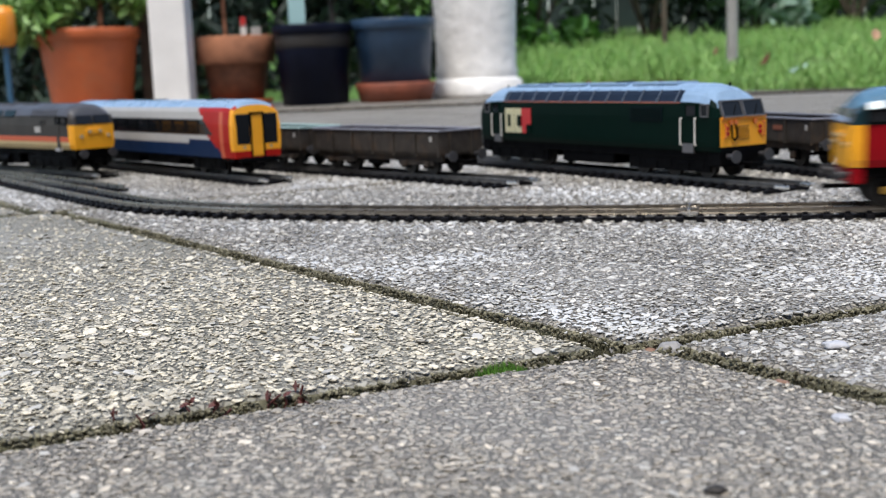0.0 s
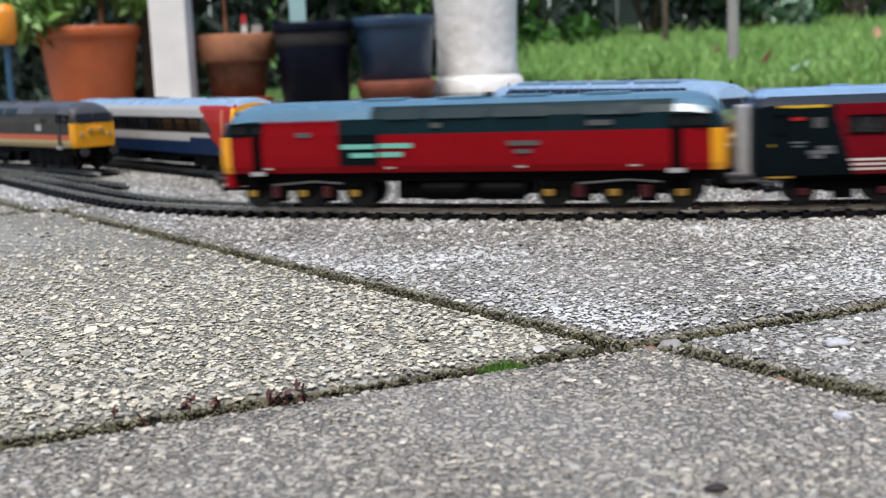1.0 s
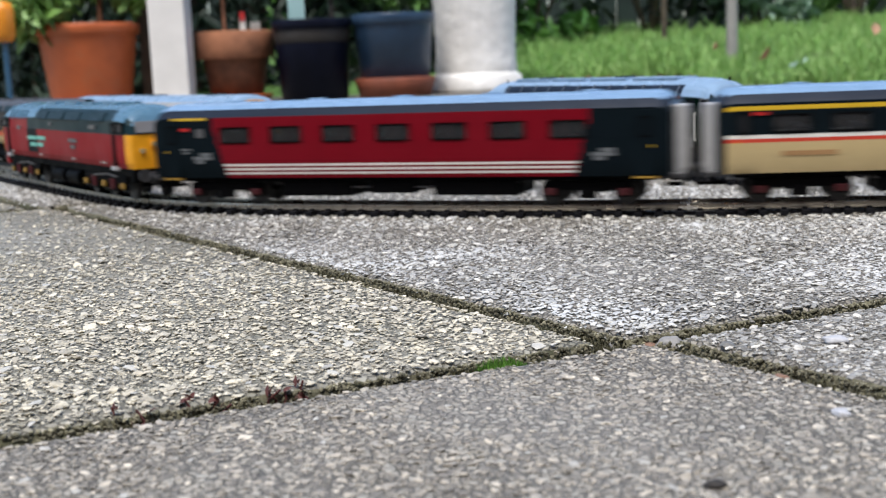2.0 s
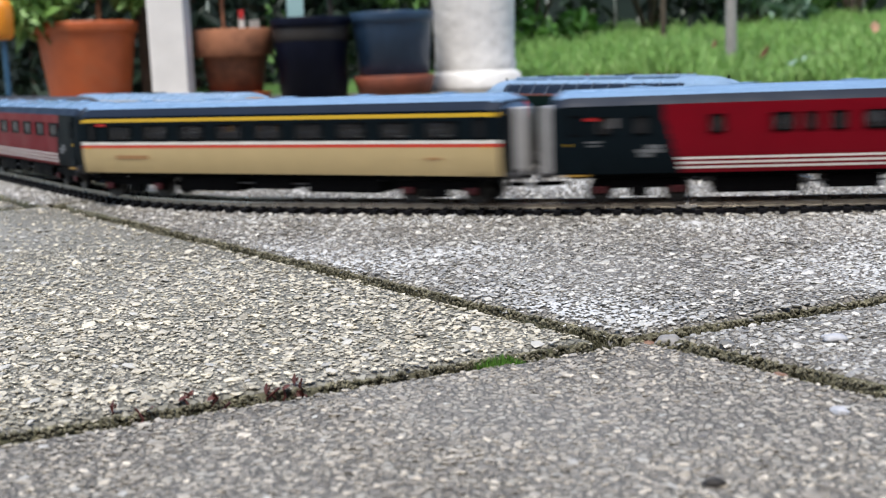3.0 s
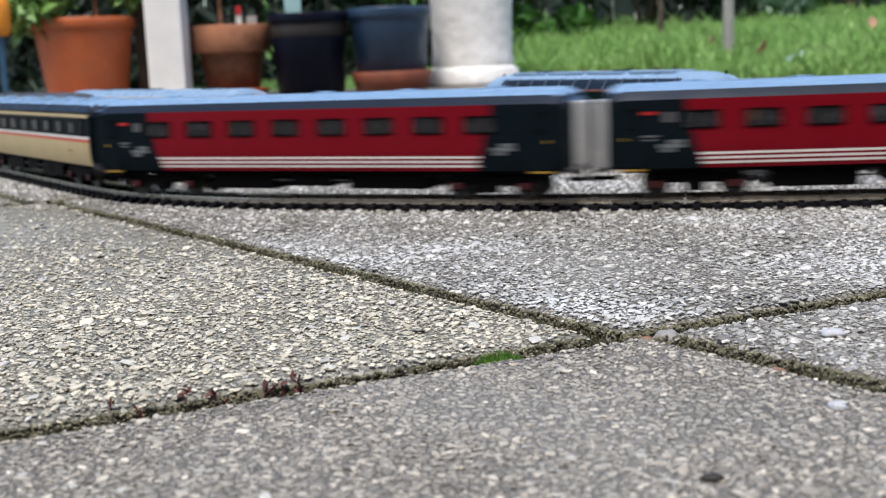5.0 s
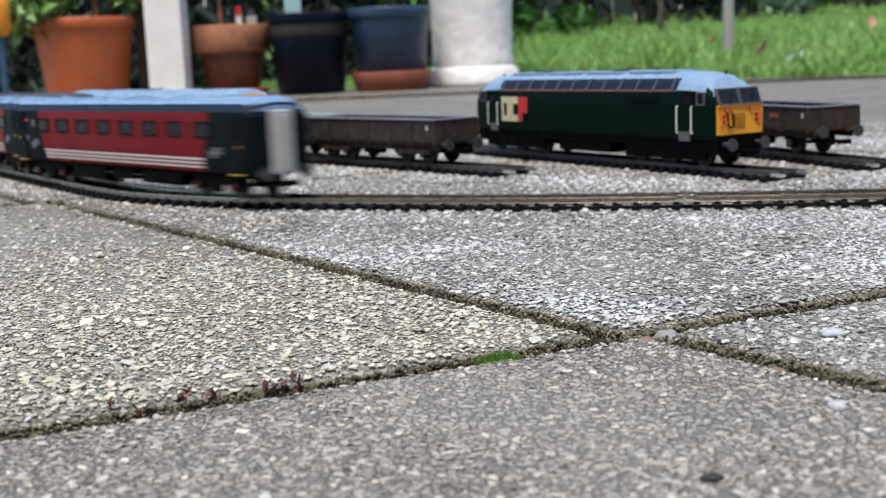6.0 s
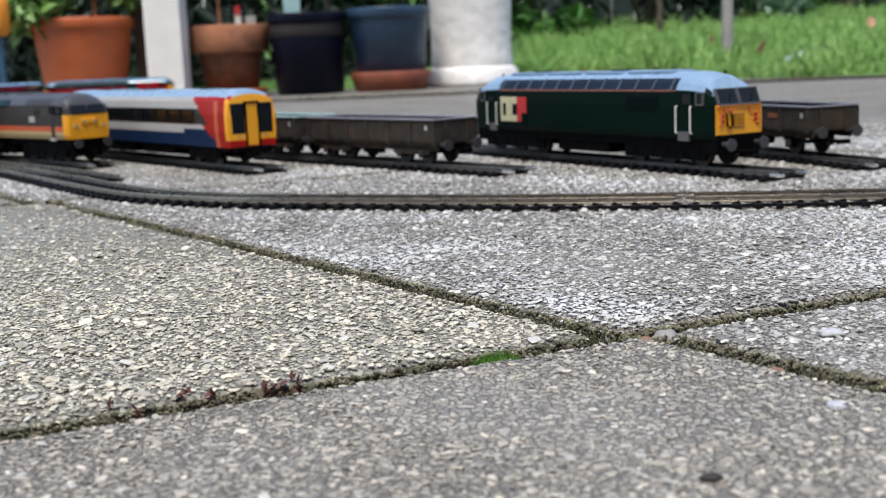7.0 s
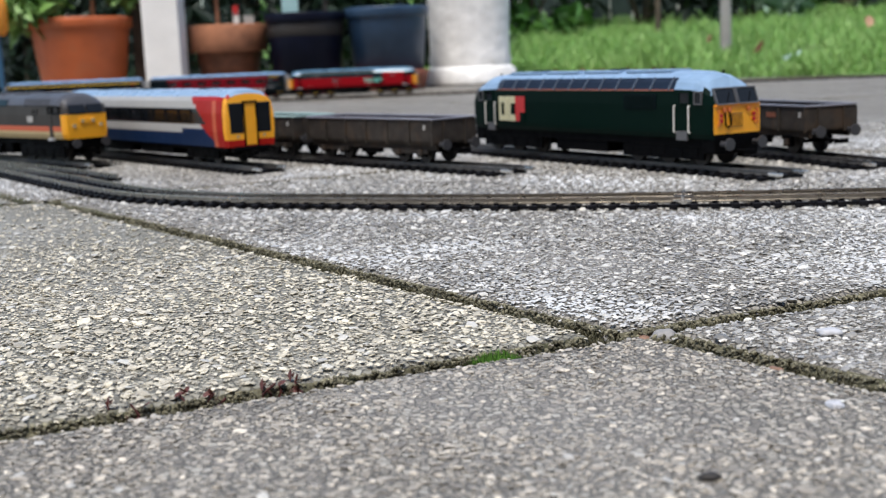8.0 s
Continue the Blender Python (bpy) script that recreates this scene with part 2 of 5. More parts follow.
M_MOSSBRIGHT = mat("bright_moss", (0.10, 0.24, 0.03), 0.8, spread=0.5)
M_WEED = mat("dark_red_weed", (0.10, 0.03, 0.025), 0.6, spread=0.4)
M_BRIGHT = mat("bright_metal_clip", (0.7, 0.68, 0.64), 0.25, 0.9)
M_LEAFLIGHT = mat("light_green_leaves", (0.20, 0.36, 0.09), 0.5, spread=0.4)
M_GRIT = mat("dark_joint_grit", (0.23, 0.215, 0.145), 0.85, vary=0.4, scale=600, spread=0.6)
AGG_LOOK = dict(rough=0.3, vary=0.35, scale=700, spread=1.1)
M_FLAKE = mat("white_flat_stone", (0.60, 0.58, 0.52), 0.4, vary=0.15, scale=500, spread=0.35, other=(0.46, 0.45, 0.42))
M_AGG = mat("pale_aggregate", (0.58, 0.555, 0.50), other=(0.34, 0.33, 0.31), dirt=(0.80, 0.81, 0.81), dirt_amount=0.42, dirt_scale=9, **AGG_LOOK)
M_AGGWARM = mat("yellowish_aggregate", (0.50, 0.455, 0.355), other=(0.33, 0.305, 0.25), dirt=(0.34, 0.30, 0.20), dirt_amount=0.18, dirt_scale=16, **AGG_LOOK)
M_AGGDULL = mat("dull_grey_aggregate", (0.42, 0.378, 0.31), other=(0.24, 0.22, 0.19), dirt=(0.25, 0.235, 0.20), dirt_amount=0.22, dirt_scale=14, **AGG_LOOK)
M_SLABEDGE = mat("mossy_slab_edge", (0.135, 0.127, 0.082), 0.95, vary=0.5, scale=500, bump=0.0015, bscale=700, dirt=(0.075, 0.08, 0.04), dirt_amount=0.35, dirt_scale=60)

# ---- the paved ground ----
ground = tagged(part("ground", box(-30, 30, -20, 60, -0.30, -0.0065), M_SAND), "bare soil bed under paving and garden", "ground", kind="structure")
M_BRICK = mat("red_brown_brick", (0.24, 0.11, 0.075), 0.85, vary=0.25, scale=6, bump=0.004, bscale=30)
# Unseen wall, added to block sky light and darken reflections from behind.
wall = tagged(new("unseen_shade_wall"), "unseen brown brick wall added to shade the patio from behind", "wall", kind="structure")
part("masonry", box(-7, 7, -3.75, -3.5, -0.01, 5.0), M_BRICK, wall)
CROSS = Vector((0.0420, 0.2844, 0))
ALONG_A = Vector((math.cos(radians(125.0)), math.sin(radians(125.0)), 0))
ALONG_B = Vector((math.cos(radians(24.8)), math.sin(radians(24.8)), 0))
SLAB = 0.45
JOINT = 0.0085
paving = tagged(new("paving"), "exposed aggregate concrete patio slabs with mossy joints", "paving", kind="structure")


def row_shift(row):
    """How far a row of slabs has crept along its joint: the rows don't line up."""
    return 0.0073 if row < 0 else -0.0100 if row >= 1 else 0.0


def slab_mesh():
    """One slab with rounded, slightly crumbled edges."""
    bm = bmesh.new()
    half = SLAB / 2 - JOINT / 2
    ticks = [-half, -half + 0.0008, -half + 0.0022] + [-half + 0.0022 + (2 * half - 0.0044) * k / 64 for k in range(1, 64)] + [half - 0.0022, half - 0.0008, half]
    n = len(ticks) - 1
    grid = []
    for j, v in enumerate(ticks):
        row = []
        for i, u in enumerate(ticks):
            e = min(i, j, n - i, n - j)
            z = 0.0005 * noise.noise((u * 22, v * 22, 3)) - (0.0030, 0.0010, 0.0002)[e] * (1 + 0.5 * noise.noise((u * 70, v * 70, 1))) if e < 3 else 0.0005 * noise.noise((u * 22, v * 22, 3))
            w = 0.0010 * noise.noise((u * 90, v * 90, 6)) if e < 2 else 0.0
            row.append(bm.verts.new(ALONG_A * (u + w) + ALONG_B * (v + w) + Vector((0, 0, z))))
        grid.append(row)
    for j in range(n):
        for i in range(n):
            f = bm.faces.new((grid[j][i], grid[j + 1][i], grid[j + 1][i + 1], grid[j][i + 1]))
            f.smooth = True
            f.material_index = 1 if min(i, j, n - 1 - i, n - 1 - j) < 1 else 0
    rim = [grid[0][i] for i in range(n)] + [grid[j][n] for j in range(n)] + [grid[n][n - i] for i in range(n)] + [grid[n - j][0] for j in range(n)]
    low = [bm.verts.new((v.co.x, v.co.y, -0.034)) for v in rim]
    for k in range(len(rim)):
        bm.faces.new((rim[k], rim[(k + 1) % len(rim)], low[(k + 1) % len(rim)], low[k])).material_index = 1
    bmesh.ops.recalc_face_normals(bm, faces=bm.faces[:])
    return bm


first_slab = None
for ia in range(-3, 9):
    for ib in range(-5, 6):
        c = CROSS + ALONG_A * SLAB * (ia + 0.5) + ALONG_B * (SLAB * (ib + 0.5) + row_shift(ia))
        if not (-2.2 < c.x < 2.2 and -0.8 < c.y < 3.3):
            continue
        if c.y > 2.2 + max(0.0, 0.9 - c.x * 1.4) and c.x > 0.1:
            continue
        if first_slab is None:
            first_slab = part("slab", slab_mesh(), [M_SLAB, M_SLABEDGE], paving)
            slab = first_slab
            # the slabs come from different batches: whitish, brown-grey and lichened ones
            batches = {}
            for kind, material in (("dull", M_SLABDULL), ("warm", M_SLABWARM)):
                batches[kind] = first_slab.data.copy()
                batches[kind].materials[0] = material
        else:
            slab = shared("slab", first_slab, Matrix())
        if ib < 0:
            slab.data = batches["warm" if ia >= 0 else "dull"]
        slab.matrix_basis = Matrix.Translation(c + Vector((0, 0, random.uniform(-0.0008, 0.0))))

# ---- the railway ----
RAIL_TOP = 0.0050
GAUGE = 0.0165
LINE = [(2.6, .78), (1.6, .60), (1.0, .52), (.6, .487), (.40, .482), (.28, .488), (.188, .503), (.1065, .5185), (.032, .538), (-.0445, .5666), (-.1005, .5913),
        (-.1292, .6107), (-.1600, .6365), (-.1945, .6805), (-.254, .7675), (-.404, .984), (-.65, 1.3), (-.84, 1.65), (-.935, 1.95), (-.905, 2.14), (-.80, 2.235),
        (-.65, 2.255), (-.4, 2.252), (-.155, 2.245), (.2, 2.23), (.6, 2.2), (1.0, 2.15)]


def smooth_line(points, n=24):
    """A smooth track centre line through points."""
    P = [np.array(p, float) for p in points]
    Q = [2 * P[0] - P[1]] + P + [2 * P[-1] - P[-2]]

    def tangent(p, q, r):
        u, v = np.linalg.norm(q - p), np.linalg.norm(r - q)
        return ((q - p) / u * v + (r - q) / v * u) / (u + v)

    out = []
    for i in range(1, len(Q) - 2):
        a, b, c, d = Q[i - 1:i + 3]
        ln = np.linalg.norm(c - b)
        m0, m1 = tangent(a, b, c) * ln, tangent(b, c, d) * ln
        for k in range(n):
            t = k / n
            out.append((2 * t**3 - 3 * t * t + 1) * b + (t**3 - 2 * t * t + t) * m0 + (-2 * t**3 + 3 * t * t) * c + (t**3 - t * t) * m1)
    out.append(P[-1])
    return np.array(out)


class Route:
    """A track's centre line, by distance along it."""

    def __init__(self, pts):
        self.p = np.array(pts, float)
        self.s = np.concatenate([[0], np.cumsum(np.linalg.norm(np.diff(self.p, axis=0), axis=1))])

    def at(self, s):
        return Vector((float(np.interp(s, self.s, self.p[:, 0])), float(np.interp(s, self.s, self.p[:, 1])), 0))

    def way(self, s):
        return (self.at(s + 0.004) - self.at(s - 0.004)).normalized()


MAIN = Route(smooth_line(LINE))


def rail_mesh(route, s0, s1, side, step=0.012):
    """A flat-bottomed rail along a route."""
    bm = bmesh.new()
    sec = [(-0.0011, 0.0024), (-0.0011, 0.0029), (-0.0004, 0.0032), (-0.0004, 0.0041), (-0.0007, 0.0044), (-0.0006, 0.0050), (0.0006, 0.0050), (0.0007, 0.0044), (0.0004, 0.0041), (0.0004, 0.0032), (0.0011, 0.0029), (0.0011, 0.0024)]
    n = max(2, int((s1 - s0) / step) + 1)
    rings = []
    for k in range(n):
        s = s0 + (s1 - s0) * k / (n - 1)
        p, w = route.at(s), route.way(min(max(s, s0 + 0.004), s1 - 0.004))
        nrm = Vector((-w.y, w.x, 0))
        rings.append([bm.verts.new(p + nrm * (side * (GAUGE / 2 + 0.0007) + y) + Vector((0, 0, z))) for y, z in sec])
    m = len(sec)
    for a, b in zip(rings, rings[1:]):
        for k in range(m):
            bm.faces.new((a[k], a[(k + 1) % m], b[(k + 1) % m], b[k]))
    bm.faces.new(rings[0])
    bm.faces.new(rings[-1])
    bmesh.ops.recalc_face_normals(bm, faces=bm.faces[:])
    return bm


def sleeper_bm():
    bm = box(-0.0017, 0.0017, -0.0150, 0.0150, 0.0, 0.0022, 0.0003)
    for side in (-1, 1):
        for o in (-1, 1):
            y = side * (GAUGE / 2 + 0.0007) + o * 0.0019
            add_box(bm, -0.0010, 0.0010, y - 0.0007, y + 0.0007, 0.0022, 0.0031)
    return bm


SLEEPER_MESH = None


def lay_track(name, label, route, s0, s1, part_from=None, part_to=None, pitch=0.0086, metal=None):
    """Two rails on separate sleepers with the webs between them; far stretches have their sleepers in one mesh."""
    global SLEEPER_MESH
    track = thing(name, label, "railway track", group="model railway tracks")
    for side in (-1, 1):
        part("rail", rail_mesh(route, s0, s1, side), metal or M_RAIL, track, "dull rail with shade in its colour" if metal else "worn nickel silver rail")
    loose = bmesh.new()
    n_loose = 0
    for k in range(int((s1 - s0) / pitch)):
        s = s0 + 0.003 + k * pitch
        p, w = route.at(s), route.way(s)
        m = Matrix.Translation(p) @ pose(0, 0, 0, 0, 0, math.degrees(math.atan2(w.y, w.x)))
        if part_from is None or part_from <= s <= part_to:
            if SLEEPER_MESH is None:
                SLEEPER_MESH = part("sleeper", sleeper_bm(), M_SLEEPER, track)
                o = SLEEPER_MESH
            else:
                o = new("sleeper", SLEEPER_MESH.data)
                o.parent = track
            o.matrix_basis = m
        else:
            n_loose += 1
            r = bmesh.ops.create_cube(loose, size=1.0)
            bmesh.ops.transform(loose, verts=r["verts"], matrix=m @ Matrix.Translation((0, 0, 0.0011)) @ Matrix.Diagonal((0.0034, 0.030, 0.0022, 1)))
    if n_loose:
        tagged(part("sleeper_run", loose, M_SLEEPER, track), kind="stuff")
    else:
        loose.free()
    web = bmesh.new()
    for side in (-1, 1):
        for a in np.arange(s0, s1 - 0.03, 0.03):
            p, w = route.at(a + 0.015), route.way(a + 0.015)
            r = bmesh.ops.create_cube(web, size=1.0)
            bmesh.ops.transform(web, verts=r["verts"], matrix=Matrix.Translation(p) @ pose(0, 0, 0, 0, 0, math.degrees(math.atan2(w.y, w.x))) @ Matrix.Translation((0, side * (GAUGE / 2 + 0.0007), 0.0009)) @ Matrix.Diagonal((0.0305, 0.0016, 0.0014, 1)))
    part("sleeper_web", web, M_SLEEPER, track)
    return track


def straight(x, y, degrees, back, front):
    """A siding's centre line through (x, y): back and front are distances along its heading."""
    d = np.array([math.cos(radians(degrees)), math.sin(radians(degrees))])
    p = np.array([x, y])
    return Route([p - d * back, p + d * front])


M_PLAIN = (M_RED, M_COACHRED, M_SLATE, M_BLACK, M_GREEN, M_CHAR, M_BLUE, M_SLEEPER, M_WAGON, M_POTBLACK)
for m in M_PLAIN:
    m.node_tree.nodes["Principled BSDF"].inputs["Specular IOR Level"].default_value = 0.12
for m in (M_BLACK, M_SLATE, M_GREEN):
    m.node_tree.nodes["Principled BSDF"].inputs["Specular IOR Level"].default_value = 0.05
lay_track("main_track", "curved black-sleepered model railway main line on paving", MAIN, 1.6, 6.4, 2.15, 3.45)
SIDINGS = {}
# key: the middle of the vehicle that stands there, its heading, and the track's reach behind and before it
for key, x, y, deg, back, front in (("loco_green", 0.0995, 0.7325, -60, 0.19, 0.155), ("wagon", 0.2064, 0.7218, -72, 0.12, 0.098), ("flat", -0.0333, 0.7738, -50.5, 0.32, 0.124),
                                    ("railcar", -0.212, 0.894, -53, 0.20, 0.173), ("loco_grey", -0.3395, 0.948, -45, 0.17, 0.138)):
    SIDINGS[key] = (x, y, deg)
    r = straight(x, y, deg, back, front)
    tr = lay_track("siding_track", "straight model railway siding with open end on paving", r, 0.0, back + front, back if key in ("flat", "loco_green", "wagon") else 9, 9, metal=M_RAILSHADE)
    for side in (-1, 1):
        w = r.way(0.1)
        e = part("joiner", box(-0.005, 0.003, -0.0014, 0.0014, 0.0023, 0.0042, 0.0003), M_BRIGHT, tr, "bright metal rail joiner")
        e.matrix_basis = Matrix.Translation(r.at(back + front) + Vector((-w.y, w.x, 0)) * side * (GAUGE / 2 + 0.0007)) @ pose(0, 0, 0, 0, 0, deg)


spur = Route(smooth_line([(-0.62, 1.27), (-0.45, 1.03), (-0.318, 0.873), (-0.248, 0.788), (-0.208, 0.735)]))
lay_track("siding_track", "curved model railway spur leaving the main line", spur, 0.0, spur.s[-1], 9, 9)


def on_siding(key, forward):
    """The pose of a vehicle's middle on a siding, its front turned to the open end."""
    x, y, deg = SIDINGS[key]
    d = Vector((math.cos(radians(deg)), math.sin(radians(deg)), 0))
    return Matrix.Translation(Vector((x, y, RAIL_TOP)) + d * forward) @ pose(0, 0, 0, 0, 0, deg)


# ---- rolling stock: shared parts ----
M_ROOFCHAR = mat("dark_grey_roof", (0.06, 0.06, 0.065), 0.4, vary=0.1, scale=150)
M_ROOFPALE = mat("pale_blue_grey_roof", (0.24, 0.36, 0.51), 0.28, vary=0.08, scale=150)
# Dark slope panels; on coach roofs this tone paints the curve's shade.
M_ROOFSLOPE = mat("dark_slope_and_roof_shade", (0.012, 0.020, 0.037), 0.45, vary=0.12, scale=200)
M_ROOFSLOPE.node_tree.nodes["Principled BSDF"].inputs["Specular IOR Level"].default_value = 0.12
M_ROOFRIB = mat("grey_roof_rib", (0.10, 0.125, 0.16), 0.4)
M_RED2 = mat("bright_red_paint", (0.36, 0.012, 0.008), 0.4, vary=0.05, scale=120)
M_RED2.node_tree.nodes["Principled BSDF"].inputs["Specular IOR Level"].default_value = 0.15
M_RIM = mat("grey_wagon_rim", (0.24, 0.24, 0.28), 0.35, vary=0.15, scale=120)
M_RIMTEAL = mat("faded_teal_rim", (0.40, 0.56, 0.54), 0.5, vary=0.2, scale=90)
M_COACHGLASS = mat("smoked_coach_glass", (0.26, 0.27, 0.29), 0.04)
M_COACHGLASS.node_tree.nodes["Principled BSDF"].inputs["Transmission Weight"].default_value = 0.92
M_COACHGLASS.node_tree.nodes["Principled BSDF"].inputs["IOR"].default_value = 1.2
M_LOCOBAND = mat("dark_teal_band", (0.006, 0.022, 0.028), 0.4, vary=0.08, scale=120)
M_LOCOBAND.node_tree.nodes["Principled BSDF"].inputs["Specular IOR Level"].default_value = 0.12
M_LOCOROOF = mat("loco_roof_blue_grey", (0.085, 0.185, 0.275), 0.2, vary=0.06, scale=150)
M_WINFRAME = mat("window_frame_grey", (0.10, 0.10, 0.105), 0.4)
M_CABGLASS = mat("cab_window_glass", (0.012, 0.014, 0.017), 0.06)
M_CABGLASS.node_tree.nodes["Principled BSDF"].inputs["Specular IOR Level"].default_value = 0.22
# Lighter copy of the cab glass: sky reflection put into its grey base.
M_SKYSCREEN = mat("windscreen_sky_glare", (0.20, 0.20, 0.21), 0.08, coat=0.8)
M_WHEEL = mat("dark_wheel_metal", (0.010, 0.009, 0.009), 0.55, 0.0, vary=0.15, scale=400)
M_BUFFER = mat("grey_buffer_steel", (0.055, 0.055, 0.06), 0.45, 0.3)
M_LINING = mat("dull_orange_lining", (0.22, 0.07, 0.035), 0.5)
M_AXLE = mat("yellow_axlebox", (0.34, 0.20, 0.03), 0.45)
M_SPRING = mat("dark_red_spring", (0.06, 0.003, 0.006), 0.5)
M_TAN = mat("tan_blind", (0.34, 0.19, 0.08), 0.6)
M_PIPE = mat("orange_pipe", (0.6, 0.16, 0.03), 0.5)
M_LAMP = mat("lamp_lens", (0.42, 0.36, 0.24), 0.2)
M_TAIL = mat("red_lamp_lens", (0.45, 0.02, 0.02), 0.2)
M_LOGORED = mat("red_emblem", (0.52, 0.03, 0.03), 0.4)
M_LOGOCREAM = mat("cream_emblem", (0.62, 0.58, 0.36), 0.4)


def wheelset(parent, x, r, half=GAUGE / 2):
    w = part("wheel", cyl(r, 0.0026, across(0, half + 0.0004, 0), 24), M_WHEEL, parent)
    bm = cyl(r, 0.0026, across(0, -half - 0.0004, 0), 24)
    w2 = part("wheel", bm, M_WHEEL, parent)
    ax = part("axle", cyl(0.0011, 0.018, across(0, 0, 0), 10), M_BLACK, parent)
    for o in (w, w2, ax):
        o.location = (x, 0, r)


def bogie(parent, x, axles, r, width=0.0135, box_mat=None, spring_mat=None, deep=0.0115, shade_skirt=False):
    """A bogie: two side frames, a bolster, wheels, axleboxes and springs."""
    fr = bmesh.new()
    for side in (-1, 1):
        add_box(fr, x + axles[0] - 0.004, x + axles[-1] + 0.004, side * width - 0.0010, side * width + 0.0010, deep - 0.004, deep, 0.0005)
        for a in axles:
            add_box(fr, x + a - 0.0030, x + a + 0.0030, side * width - 0.0012, side * width + 0.0012, r - 0.0022, deep - 0.001, 0.0004)
        for a, b in zip(axles, axles[1:]):
            # Locomotive boxes reach lower to stand in for the shadow beneath.
            add_box(fr, x + (a + b) / 2 - 0.0045, x + (a + b) / 2 + 0.0045, side * width - 0.0012, side * width + 0.0012, deep - 0.0075 if width < 0.0137 else 0.0036, deep - 0.003, 0.0005)
    add_box(fr, x - 0.006, x + 0.006, -width, width, deep - 0.003, deep + 0.002)
    # Black plates added over the wheel gaps stand for shadow under the body.
    if shade_skirt:
        for side in (-1, 1):
            add_box(fr, x + axles[0] - 0.0075, x + axles[-1] + 0.0075, side * width - 0.0008, side * width + 0.0008, 0.0034, deep - 0.0005, 0.0006)
    b = part("bogie", fr, M_BLACK, parent)
    for a in axles:
        wheelset(b, x + a, r)
        if box_mat:
            for side in (-1, 1):
                part("axlebox", box(x + a - 0.0020, x + a + 0.0020, side * (width + 0.0012), side * (width + 0.0024), r - 0.0014, r + 0.0016, 0.0004), box_mat, b, "yellow painted axlebox cover" if box_mat is M_AXLE else "")
    if spring_mat:
        for a, c in zip(axles, axles[1:]):
            for side in (-1, 1):
                part("spring", cyl(0.0022, 0.0052, pose(x + (a + c) / 2 + 0.001, side * (width + 0.0008), r + 0.0008), 10), spring_mat, b, "dark red suspension spring")
    return b


def end_gear(parent, x, sign, z=0.0138, spread=0.0115):
    """Buffers and coupling at one end."""
    for side in (-1, 1):
        bm = cyl(0.0014, 0.006, along(x + sign * 0.003, side * spread, z), 12)
        add_cyl(bm, 0.0033, 0.0010, along(x + sign * 0.0062, side * spread, z), 18)
        part("buffer", bm, M_BUFFER, parent)
    bm = box(x - 0.004, x + 0.010 * (sign > 0) + 0.004 * (sign < 0), -0.0022, 0.0022, 0.0075, 0.0090)
    add_box(bm, x + sign * 0.0085, x + sign * 0.0097, -0.0045, 0.0045, 0.0070, 0.0095, 0.0003)
    part("coupling", bm, M_BLACK, parent)


def pane(parent, x0, x1, z0, z1, y, frame_mat=None, glass=None, name="window"):
    """A side window on the face y: a proud frame with the glass set in it."""
    s = 1 if y > 0 else -1
    f = bmesh.new()
    t = 0.0007
    for a, b, c, d in ((x0, x1, z0, z0 + t), (x0, x1, z1 - t, z1), (x0, x0 + t, z0 + t, z1 - t), (x1 - t, x1, z0 + t, z1 - t)):
        add_box(f, a, b, y - s * 0.0012, y + s * 0.0005, c, d)
    w = part(name, f, frame_mat or M_WINFRAME, parent)
    part("pane", box(x0 + t, x1 - t, y - s * 0.0010, y + s * 0.0001, z0 + t, z1 - t), glass or M_GLASS, w)
    return w


def on_side(parent, name, x0, x1, z0, z1, y, material, label="", proud=0.0003):
    s = 1 if y > 0 else -1
    return part(name, box(x0, x1, y - s * 0.0010, y + s * proud, z0, z1), material, parent, label)


